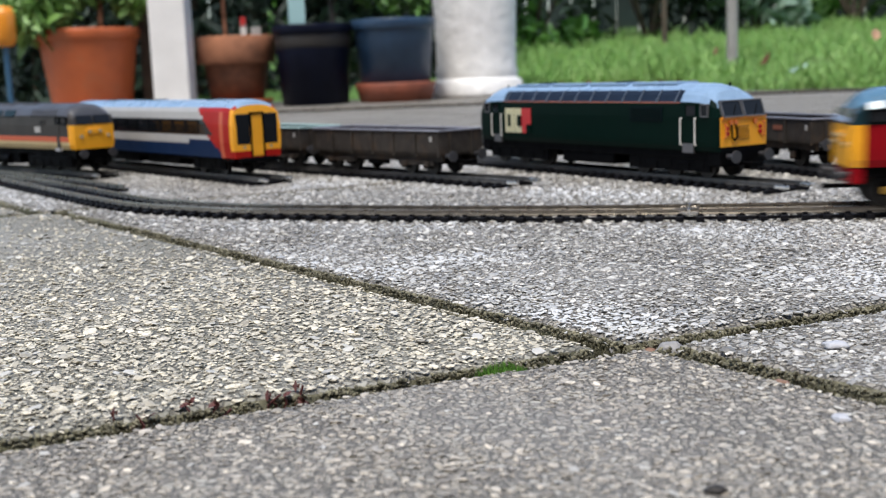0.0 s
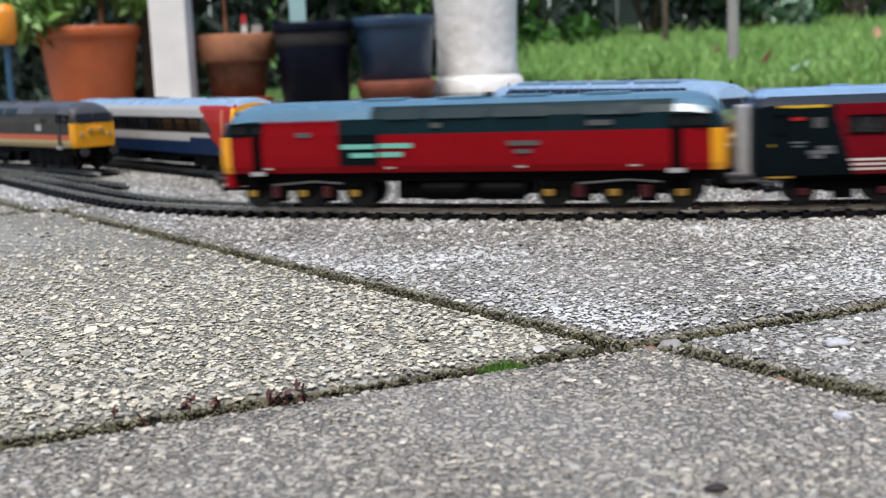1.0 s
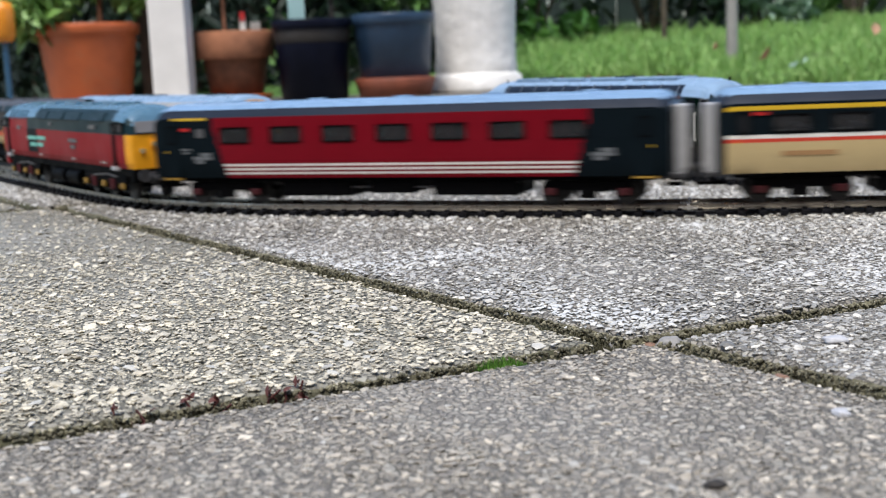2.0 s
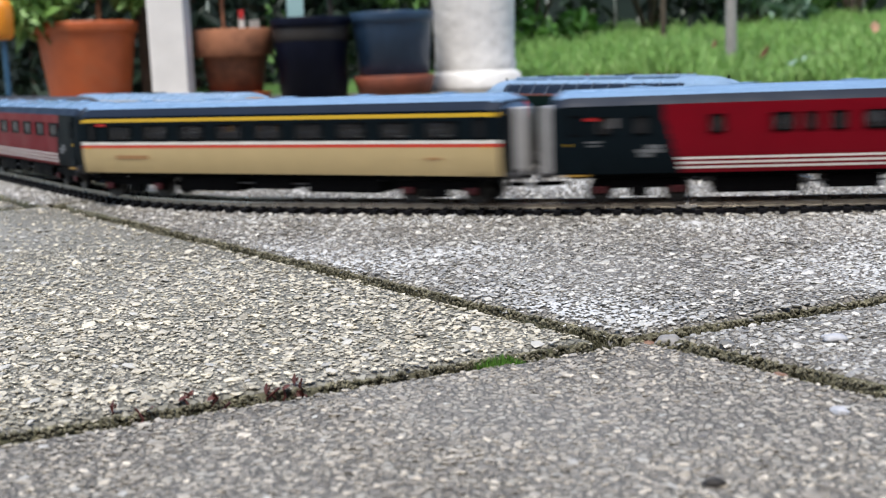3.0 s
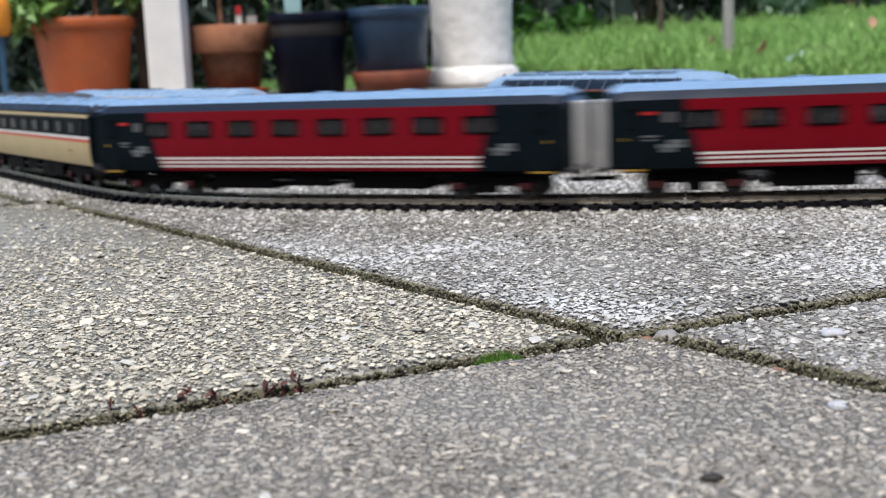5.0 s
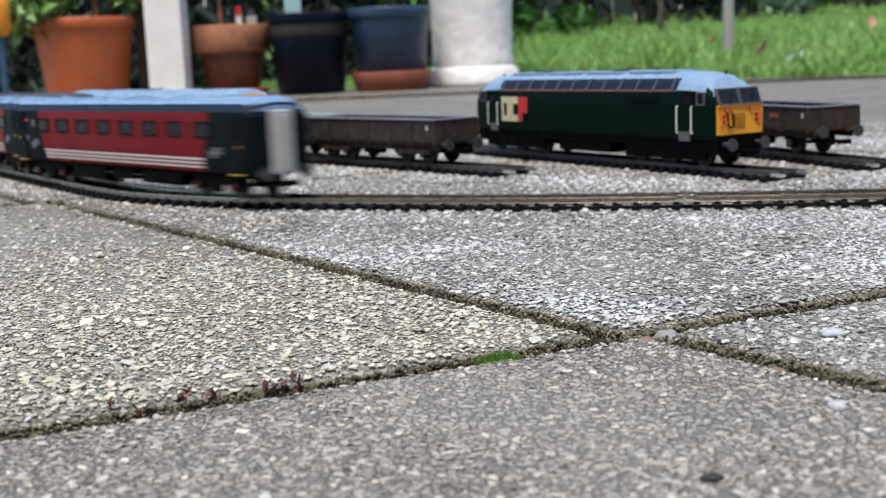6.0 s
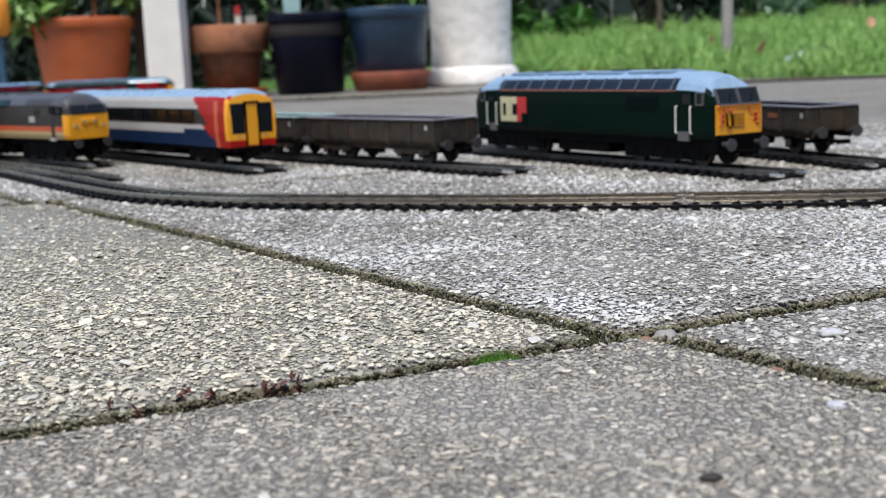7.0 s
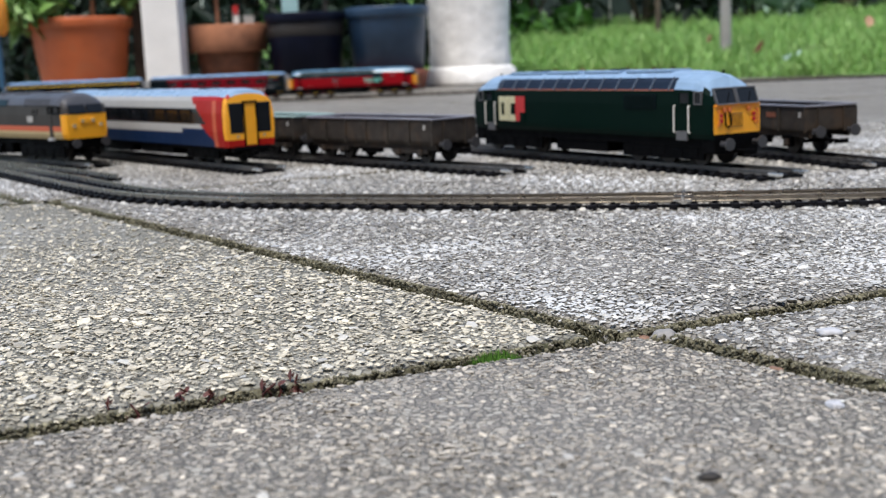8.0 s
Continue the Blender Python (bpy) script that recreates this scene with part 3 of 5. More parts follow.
# ---- diesel locomotives of the long, flat-nosed kind ----
def slab_locomotive(label, livery):
    L = 0.2380 if livery == "parcels" else 0.2465
    h = L / 2
    v = thing("diesel_locomotive", label, "locomotive")
    prof = [(.0166, .0170), (.0175, .0200), (.0177, .0225), (.0178, .0243), (.0178, .0262), (.0178, .0345), (.0172, .0416), (.0152, .0448), (.0130, .0470), (.0085, .0490), (.0040, .0497), (0, .0499)]
    U = lambda u: h - u * L
    if livery == "parcels":
        mats = [M_RED, M_LOCOBAND, M_YELLOW, M_LOCOROOF, M_ROOFDARK, M_BLACK]

        def paint(x, y, z):
            end = abs(x) > h - 0.0082
            if z > 0.0416:
                # Rear dome slope stays roof blue, a sky highlight put into the paint.
                if z < 0.0462 and U(0.91) < x < U(0.33):
                    return 1
                return 3
            if end and z < 0.0345:
                return 2
            if abs(x) > h - 0.0005:
                return 1
            if z > 0.0345 and (x < U(0.263) or x > U(0.095)):
                return 1
            return 0
    else:
        mats = [M_CREAM, M_CHAR, M_YELLOW, M_ROOFCHAR, M_ORANGE, M_BLACK]

        def paint(x, y, z):
            end = abs(x) > h - 0.0082
            if z > 0.0416:
                return 3
            if end and z < 0.0345:
                return 2
            if z < 0.0225:
                return 0 if z > 0.0185 else 5
            if z < 0.0262:
                return 4
            return 1
    st = [(-h, .87, .0060, -.0052), (-h + .002, .93, .0044, -.0044), (-h + .006, .975, .0024, -.0025), (-h + .0135, 1, .0006, 0), (U(.91), 1, 0, 0), (U(.86), 1, 0, 0), (U(.6), 1, 0, 0), (U(.4), 1, 0, 0), (U(.33), 1, 0, 0), (U(.263), 1, 0, 0), (U(.095), 1, 0, 0),
          (h - .0135, 1, .0006, 0), (h - .006, .975, .0024, .0025), (h - .002, .93, .0044, .0044), (h, .87, .0060, .0052)]
    st = [(x, w, d, l if abs(x) > h - .013 else 0) for x, w, d, l in st]
    part("body", shell(prof, st, paint), mats, v, smooth=False)
    part("underframe", add_box(box(-h + .004, h - .004, -.0150, .0150, .0128, .0172, .0005), -.030, .030, -.0135, .0135, .0045, .0130, .0015), M_BLACK, v)
    for x in (-.021, .006):
        for y in (-.0128, .0128):
            part("tank", cyl(.0042, .020, along(x, y, .0082), 16), M_BLACK, v)
    for k, bx in ((1, .0795 * L / .2465), (-1, -.0740 * L / .2465)):
        bogie(v, bx, (-.0265 if k > 0 else -.0290, 0.0, .0265 if k > 0 else .0290), .0072, .0138, M_AXLE if livery == "parcels" else None, M_SPRING if livery == "parcels" else None, .0125, livery != "parcels")
        part("sandpipe", tube([(bx - .020, .0150, .0118), (bx - .006, .0152, .0128), (bx + .016, .0150, .0112)], .0005, 6), M_WINFRAME, v)
    for s in (-1, 1):
        end_gear(v, s * (h - .002), s)
        part("bufferbeam", box(s * (h - .006), s * (h - .001), -.0155, .0155, .0100, .0168, .0008), M_RED if livery == "parcels" and s > 0 else M_BLACK, v)
        # windscreens, set on the raked front
        for y in (-.0072, .0072):
            bm = box(-.0006, .0006, -.0062, .0062, -.0030, .0032, .0003)
            bmesh.ops.transform(bm, verts=bm.verts[:], matrix=pose(s * (h - .0011), y * .95, .0380, 0, -s * 17, 0))
            part("windscreen", bm, M_SKYSCREEN if livery == "parcels" else M_CABGLASS, v, "raked cab windscreen pane")
        part("headcode_panel", box(*sorted((s * (h - .003), s * (h + .0006))), -.0060, .0060, .0275, .0315, .0005), M_YELLOW, v)
        for y in (-.0105, .0105):
            part("marker_lamp", cyl(.0013, .0012, along(s * (h + .0003), y, .0262), 14), M_LAMP, v)
        for y in (-.0042, .0042):
            part("headlamp", cyl(.0012, .0012, along(s * (h + .0009), y, .0295), 14), M_LAMP, v)
        for y in (-.0178, .0178):
            pane(v, *sorted((s * (h - .0165), s * (h - .0065))), .0350, .0405, y * .995, M_BLACK, M_CABGLASS, "cab_window")
            pane(v, *sorted((s * (h - .0235), s * (h - .0175))), .0350, .0405, y * .995, M_BLACK, M_CABGLASS, "door_window")
            on_side(v, "cab_door", *sorted((s * (h - .0225), s * (h - .0180))), .0182, .0345, y, M_BLACK if livery == "parcels" else M_CHAR, "recessed dark cab door")
            on_side(v, "door_step", *sorted((s * (h - .0240), s * (h - .0170))), .0160, .0178, y, M_SILVER, "pale grey door step", .0012)
    # roof: grille panels along the slopes, exhaust, fans
    for sy in (-1, 1):
        for x0, x1 in ((U(.56), U(.45)), (U(.68), U(.58)), (U(.85), U(.75)), (U(.43), U(.36))):
            bm = box(x0, x1, -.0026, .0026, -.0003, .0004)
            bmesh.ops.transform(bm, verts=bm.verts[:], matrix=Matrix.Translation((0, sy * .0163, .0432)) @ Matrix.Rotation(-sy * radians(58), 4, "X"))
            part("roof_grille", bm, M_ROOFDARK, v)
        for k in range(9):
            x = U(.10) - k * .0045
            bm = box(x - .0006, x + .0006, -.0030, .0030, -.0002, .0004)
            bmesh.ops.transform(bm, verts=bm.verts[:], matrix=Matrix.Translation((0, sy * .0163, .0432)) @ Matrix.Rotation(-sy * radians(58), 4, "X"))
            part("roof_slat", bm, mats[3], v)
    for x in (U(.34), U(.50), U(.63), U(.78)):
        part("roof_hatch", box(x - .010, x + .010, -.0075, .0075, .0487, .0505, .0006), mats[3], v)
    part("exhaust", cyl(.0022, .002, pose(U(.55), 0, .0508), 16), M_ROOFDARK, v)
    if livery == "parcels":
        for y in (.0178, -.0178):
            on_side(v, "emblem_panel", U(.345), U(.264), .0205, .0346, y, M_SLATE, "dark slate square behind the teal bars", .0002)
            for u0, u1, z0, z1 in ((.268, .340, .0280, .0302), (.288, .340, .0240, .0262), (.348, .415, .0282, .0304), (.348, .395, .0242, .0264)):
                on_side(v, "teal_bar", U(u1), U(u0), z0, z1, y, M_TEAL, "teal stripe of the emblem", .0005)
            on_side(v, "nameplate", U(.665), U(.605), .0285, .0306, y, M_WINFRAME, "narrow metal nameplate", .0006)
            on_side(v, "nameplate", U(.650), U(.618), .0250, .0268, y, M_WINFRAME, "", .0006)
            on_side(v, "grille", U(.205), U(.172), .0338, .0360, y, M_WINFRAME, "", .0004)
            on_side(v, "body_window", U(.475), U(.455), .0370, .0392, y, M_WINFRAME, "", .0004)
            on_side(v, "body_window", U(.80), U(.755), .0366, .0388, y, M_WINFRAME, "", .0004)
            for u in (.10, .36, .62, .83):
                on_side(v, "data_panel", U(u + .018), U(u), .0188, .0196, y, M_PALE, "", .0003)
    else:
        for y in (.0178, -.0178):
            on_side(v, "emblem", U(.225), U(.19), .0290, .0335, y, M_PALE, "small pale emblem", .0004)
            for u in (.16, .5, .7):
                pane(v, U(u + .03), U(u), .0350, .0385, y, M_CHAR)
    return v


# ---- coaches ----
LINES = (.0133, .0150, .0160, .0170, .0180, .0190, .0200, .0210, .0223, .0236, .0249, .0262, .0278, .0294, .0300, .0319, .0338, .0358, .0378, .0395, .0413, .0425)


def slate_edge(z, top):
    """How far from the end the slate paint reaches at height z: its border leans."""
    return top + 0.0068 * min(1.0, max(0.0, (.0378 - z) / .0228))


def coach(label, style, band=None, layout="eight"):
    """A long coach: style 'red' has slate ends and three white lines, 'cream' a dark window band over red and white lines."""
    L = 0.2550 if style == "red" else 0.2485
    h = L / 2
    v = thing("passenger_coach", label, "railway coach", group="coaches of the moving train")
    side = lambda z: 0.0178 - 0.0013 * max(0.0, 1 - (z - .0133) / .011) ** 2 - 0.0006 * max(0.0, (z - .030) / .0125)
    prof = [(side(z), z) for z in LINES] + [(.0160, .0440), (.0140, .0462), (.0105, .0481), (.0055, .0492), (0, .0495)]
    front_slate, back_slate = (.0480 if layout == "brake" else .0335), .0345
    # windows: the middle of each and half its width
    if layout == "brake":
        wins = [(-h + .0455 + .0243 * k, .0078) for k in range(4)] + [(-h + .136, .0035), (-h + .147, .0028), (-h + .158, .0048), (-h + .185, .0034), (-h + .2165, .0034), (-h + .2325, .0034)]
    elif style == "cream":
        wins = [((k - 4) * .0236, .0080) for k in range(9)]
    elif layout == "seven":
        wins = [((k - 3) * .0275 - .001, .0083) for k in range(7)]
    else:
        wins = [((k - 3.5) * .0251, .0076) for k in range(8)]
    opening = lambda x, y, z: abs(y) > .01 and .0300 < z < .0378 and any(abs(x - q) < w - .0001 for q, w in wins)
    if style == "red":
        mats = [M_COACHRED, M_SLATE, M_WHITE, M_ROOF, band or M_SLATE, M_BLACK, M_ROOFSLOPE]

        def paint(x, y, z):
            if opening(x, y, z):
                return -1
            # Sky-blue top above .0462, painted shade band below it.
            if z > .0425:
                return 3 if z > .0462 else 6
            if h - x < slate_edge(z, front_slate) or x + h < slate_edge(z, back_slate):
                return 4 if z > .0413 and .010 < h - x < .030 else 1
            return 2 if .0150 < z < .0160 or .0170 < z < .0180 or .0190 < z < .0200 else 0
    else:
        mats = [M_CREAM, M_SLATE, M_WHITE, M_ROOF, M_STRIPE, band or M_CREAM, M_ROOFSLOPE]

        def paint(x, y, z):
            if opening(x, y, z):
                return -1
            # The lower roof curve takes the painted shade tone.
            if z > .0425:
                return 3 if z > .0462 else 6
            if abs(x) > h - .002:
                return 1
            if z < .0262:
                return 0
            if z < .0278:
                return 4
            if z < .0294:
                return 2
            if z < .0395:
                return 1
            return 5 if z < .0413 else 1
    xs = {-h + .006, h - .006, h - .010, h - .030, 0.0}
    for q, w in wins:
        xs |= {q - w, q + w}
    if style == "red":
        xs |= {h - front_slate - .0009 * k for k in range(9)} | {-h + back_slate + .0009 * k for k in range(9)}
    st = [(-h, .96, .0045, 0), (-h + .0010, .98, .0030, 0), (-h + .0030, .995, .0012, 0)] + [(x, 1, 0, 0) for x in sorted(xs)] + [(h - .0030, .995, .0012, 0), (h - .0010, .98, .0030, 0), (h, .96, .0045, 0)]
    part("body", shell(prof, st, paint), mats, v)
    for q, w in wins:
        if w > .006:
            part("seat", box(q - .0075, q - .0042, -.0150, .0150, .0140, .0325, .0008), M_BLUE, v)
    part("underframe", box(-h + .006, h - .006, -.0125, .0125, .0112, .0135, .0004), M_BLACK, v)
    for x0, x1, z0 in ((-.060, -.018, .0046), (-.010, .014, .0056), (.022, .060, .0042)):
        part("equipment_box", box(x0, x1, -.0138, .0138, z0, .0113, .0008), M_BLACK, v)
    part("truss_rod", tube([(-.060, .0130, .0105), (-.052, .0130, .0085), (.056, .0130, .0085), (.062, .0130, .0105)], .0004, 6), M_WINFRAME, v)
    for bx in (-.0905, .0905):
        bogie(v, bx, (-.0165, .0165), .0062, .0125, M_SPRING, None, .0108)
    for s in (-1, 1):
        end_gear(v, s * (h - .001), s, .0132)
        g = part("gangway", box(s * (h - .001), s * (h + .0050), -.0050, .0050, .0125, .0428, .0010), M_SILVER, v, "pale grey corridor connection")
        part("gangway_door", box(s * (h + .0048), s * (h + .0055), -.0037, .0037, .0140, .0405, .0005), M_PALE, g)
        for y in (-.0178, .0178):
            xd = s * (h - .0105)
            if style == "red":
                on_side(v, "door", xd - .0042, xd + .0042, .0140, .0415, y * .993, M_SLATE, "slate passenger door", .0004)
            pane(v, xd - .0026, xd + .0026, .0300, .0388, y * .999, M_BLACK)
            on_side(v, "door_handle", xd + s * .0030 - .0003, xd + s * .0030 + .0003, .0255, .0268, y, M_GOLD, "brass door handle", .0010)
            on_side(v, "step_board", xd - .005, xd + .005, .0126, .0133, y, M_AXLE if style == "red" else M_BLACK, "", .0012)
    for sy in (-1, 1):
        y = sy * .0177
        for q, w in wins:
            pane(v, q - w, q + w, .0300, .0378, y, M_BLACK, M_COACHGLASS)
        if style == "red":
            for x in (h - front_slate + .006, -h + back_slate - .006):
                for dz, dw in ((0.0, .0052), (.0018, .0030), (-.0018, .0022)):
                    on_side(v, "emblem_bar", x - dw - dz, x + dw - dz, .0222 + dz, .0238 + dz, y, M_MARKGREY, "grey unreadable emblem", .0003)
            on_side(v, "lettering_bar", h - .0210, h - .0155, .0268, .0276, y, M_MARKGREY, "", .0003)
            on_side(v, "lettering_bar", h - .0200, h - .0165, .0252, .0260, y, M_MARKGREY, "", .0003)
            on_side(v, "notice", h - .0205, h - .0155, .0362, .0376, y, M_TAIL, "small red notice", .0003)
            on_side(v, "cabinet_door", h - .0285, h - .0245, .0330, .0372, y, M_WINFRAME, "", .0002)
        else:
            on_side(v, "lettering_bar", h - .048, h - .026, .0205, .0225, y, M_TAN, "faint unreadable lettering", .0002)
            on_side(v, "notice", h - .020, h - .014, .0375, .0388, y, M_TAIL, "small red notice", .0003)
            on_side(v, "lettering_bar", -h + .030, -h + .038, .0205, .0216, y, M_TAN, "", .0002)
    for x in (-.09, -.045, 0.0, .045, .09):
        part("roof_vent", box(x - .004, x + .004, -.0018, .0018, .0488, .0502, .0006), M_ROOF, v)
    return v


# the moving train: the locomotive leads, six coaches follow
LP = 0.2674
TRAIN = [(slab_locomotive("red and slate diesel locomotive with teal bars and yellow ends", "parcels"), 0.1201, 0.1482)]
for i, (text, style, band, layout) in enumerate((
        ("dark red coach with slate ends, white lines and yellow bands", "red", M_GOLD, "seven"),
        ("cream and slate coach with yellow band over the windows", "cream", M_GOLD, "nine"),
        ("dark red coach with long slate guard end and three white lines", "red", None, "brake"),
        ("cream and slate coach with cream band over the windows", "cream", None, "nine"),
        ("dark red coach with slate ends and white lines", "red", None, "eight"),
        ("dark red last coach with slate ends and pale gangway", "red", None, "eight"))):
    TRAIN.append((coach(text, style, band, layout), -LP * (i + 0.5), 0.181))


# ---- the parked green locomotive ----
def green_locomotive():
    L = 0.2360
    h = L / 2
    v = thing("diesel_locomotive", "parked dark green diesel locomotive with yellow front and grey roof", "locomotive")
    prof = [(.0168, .0150), (.0176, .0175), (.0178, .0200), (.0178, .0330), (.0174, .0405), (.0170, .0412), (.0150, .0452), (.0128, .0474), (.0085, .0496), (.0040, .0507), (0, .0510)]
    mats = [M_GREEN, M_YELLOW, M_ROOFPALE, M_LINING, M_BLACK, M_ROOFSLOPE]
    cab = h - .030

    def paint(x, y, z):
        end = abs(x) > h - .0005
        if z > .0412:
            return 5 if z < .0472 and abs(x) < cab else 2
        if end and z < .0330:
            return 1 if z > .0175 else 4
        if z > .0405 and abs(x) < cab:
            return 3
        return 0
    st = [(-h, .93, .0060, -.0070), (-h + .0027, .97, .0040, -.0060), (-h + .012, 1, .0012, -.0018), (-cab, 1, 0, 0), (-.03, 1, 0, 0), (.03, 1, 0, 0), (cab, 1, 0, 0), (h - .020, 1, .0005, .0008), (h - .012, .995, .0018, .0022), (h - .006, .985, .0040, .0042), (h - .0027, .965, .0058, .0060), (h, .93, .0082, .0070)]
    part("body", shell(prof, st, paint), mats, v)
    part("underframe", add_box(box(-h + .004, h - .006, -.0155, .0155, .0105, .0152, .0006), -.026, .026, -.0145, .0145, .0040, .0110, .0015), M_BLACK, v)
    for bx in (-.0745, .0745):
        bogie(v, bx, (-.0265, 0.0, .0265), .0074, .0140, None, None, .0120, True)
    for s in (-1, 1):
        end_gear(v, s * (h + .0005), s, .0125)
        part("bufferbeam", box(s * (h - .010), s * (h - .0002), -.0158, .0158, .0070, .0152, .0010), M_BLACK, v)
        for y in (-.0076, .0076):
            bm = box(-.0005, .0005, -.0067, .0067, -.0042, .0042, .0004)
            bmesh.ops.transform(bm, verts=bm.verts[:], matrix=pose(s * (h - .0012), y, .0372, 0, -s * 21, 0))
            w = part("windscreen", bm, M_CABGLASS, v, "raked windscreen with pale frame")
            bm = bmesh.new()
            for a, b, c, d in ((-.0072, .0072, -.0047, -.0041), (-.0072, .0072, .0041, .0047), (-.0072, -.0066, -.0047, .0047), (.0066, .0072, -.0047, .0047)):
                add_box(bm, -.0008, .0009, a, b, c, d)
            bmesh.ops.transform(bm, verts=bm.verts[:], matrix=pose(s * (h - .0012), y, .0372, 0, -s * 21, 0))
            part("frame", bm, M_WINFRAME, w)
            part("wiper", tube([(s * (h + .0006), y, .0338), (s * (h - .0012), y + .0030, .0388)], .0003, 6), M_BLACK, w)
            for z in (.0245, .0272):
                part("marker_lamp", cyl(.0011, .0012, along(s * (h + .0003), y * 1.55, z), 14), M_TAIL, v)
            part("lamp_bracket", tube([(s * (h - .0008), y * 1.78, .0220), (s * (h + .0014), y * 1.80, .0225), (s * (h + .0014), y * 1.80, .0295), (s * (h - .0012), y * 1.74, .0300)], .0004, 6), M_PIPE, v, "bright orange handrail")
        part("air_grille", box(s * (h - .0020), s * (h + .0002), -.0040, .0040, .0212, .0282, .0003), M_WAGON, v)
        for k in range(5):
            part("grille_slat", box(s * (h - .0005), s * (h + .0008), -.0038, .0038, .0218 + k * .0013, .0223 + k * .0013), M_YELLOW, v)
        part("hose", tube([(s * (h + .0002), -.0085, .0295), (s * (h + .0010), -.0090, .0225), (s * (h + .0010), -.0070, .0208), (s * (h + .0009), -.0052, .0225), (s * (h), -.0052, .0295)], .0005, 6), M_BLACK, v)
        for y in (-.0095, -.0060, .0080):
            part("socket", cyl(.0013, .0014, along(s * (h + .0004), y, .0302), 12), M_PIPE, v)
        part("nose_shelf", box(*sorted((s * (h - .0040), s * (h + .0010))), -.0158, .0158, .0318, .0332, .0005), M_ORANGECAP, v, "orange-yellow shelf under the windscreens")
        part("horn", cyl(.0006, .0018, pose(s * (h - .0100), 0, .0500, 0, 20, 0), 8), M_BLACK, v)
        for y in (-.0178, .0178):
            pane(v, *sorted((s * (h - .0135), s * (h - .0075))), .0332, .0402, y, M_WINFRAME, M_CABGLASS, "cab_window")
            pane(v, *sorted((s * (h - .0255), s * (h - .0165))), .0332, .0402, y, M_GREEN, M_CABGLASS, "door_window")
            sd = 1 if y > 0 else -1
            for x in (s * (h - .0170), s * (h - .0285)):
                part("handrail", tube([(x, y, .0325), (x, y + sd * .0010, .0322), (x, y + sd * .0010, .0185), (x, y, .0182)], .00045, 6), M_WHITE, v, "thin white handrail")
            on_side(v, "door_step", *sorted((s * (h - .0275), s * (h - .0190))), .0140, .0190, y, M_WINFRAME, "", .0004)
    for y in (.0178, -.0178):
        sd = 1 if y > 0 else -1
        on_side(v, "side_grille", h - .072, h - .044, .0305, .0385, y, M_SLATE, "dark louvred side grille", .0004)
        for k in range(6):
            on_side(v, "louvre", h - .071, h - .045, .0312 + k * .0012, .0316 + k * .0012, y, M_GREEN, "", .0007)
        # the emblem at the far end: two cream blocks and a red one
        x = -h + .0330
        for a, b, m in ((x, x + .0105, M_LOGOCREAM), (x + .0112, x + .0192, M_LOGOCREAM), (x + .0194, x + .0300, M_LOGORED)):
            bm = box(a, b, y - sd * .001, y + sd * .0004, .0205, .0365, .0002)
            part("emblem_block", bm, m, v, "plain block of the side emblem")
        on_side(v, "emblem_slot", x + .0036, x + .0066, .0245, .0325, y, M_GREEN, "", .0008)
        on_side(v, "emblem_slot", x + .0148, x + .0193, .0250, .0320, y, M_GREEN, "", .0008)
        on_side(v, "emblem_slot", x + .0252, x + .0301, .0205, .0262, y, M_GREEN, "", .0008)
        # slanting roof panels with pale ribs between them
        for k in range(12):
            xr = -cab + .004 + k * (2 * cab - .008) / 11
            bm = box(xr - .0004, xr + .0004, -.0040, .0040, -.0003, .0005)
            bmesh.ops.transform(bm, verts=bm.verts[:], matrix=Matrix.Translation((0, sd * .0152, .0443)) @ Matrix.Rotation(-sd * radians(56), 4, "X"))
            part("roof_rib", bm, M_ROOFRIB, v)
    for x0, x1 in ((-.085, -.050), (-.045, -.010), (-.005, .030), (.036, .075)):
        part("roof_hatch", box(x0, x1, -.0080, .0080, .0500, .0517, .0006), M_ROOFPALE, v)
    for x in (-.06, .02):
        part("roof_fan", cyl(.0060, .0012, pose(x, 0, .0519), 20), M_ROOFDARK, v)
    return v


green_locomotive().matrix_basis = on_siding("loco_green", 0.0)


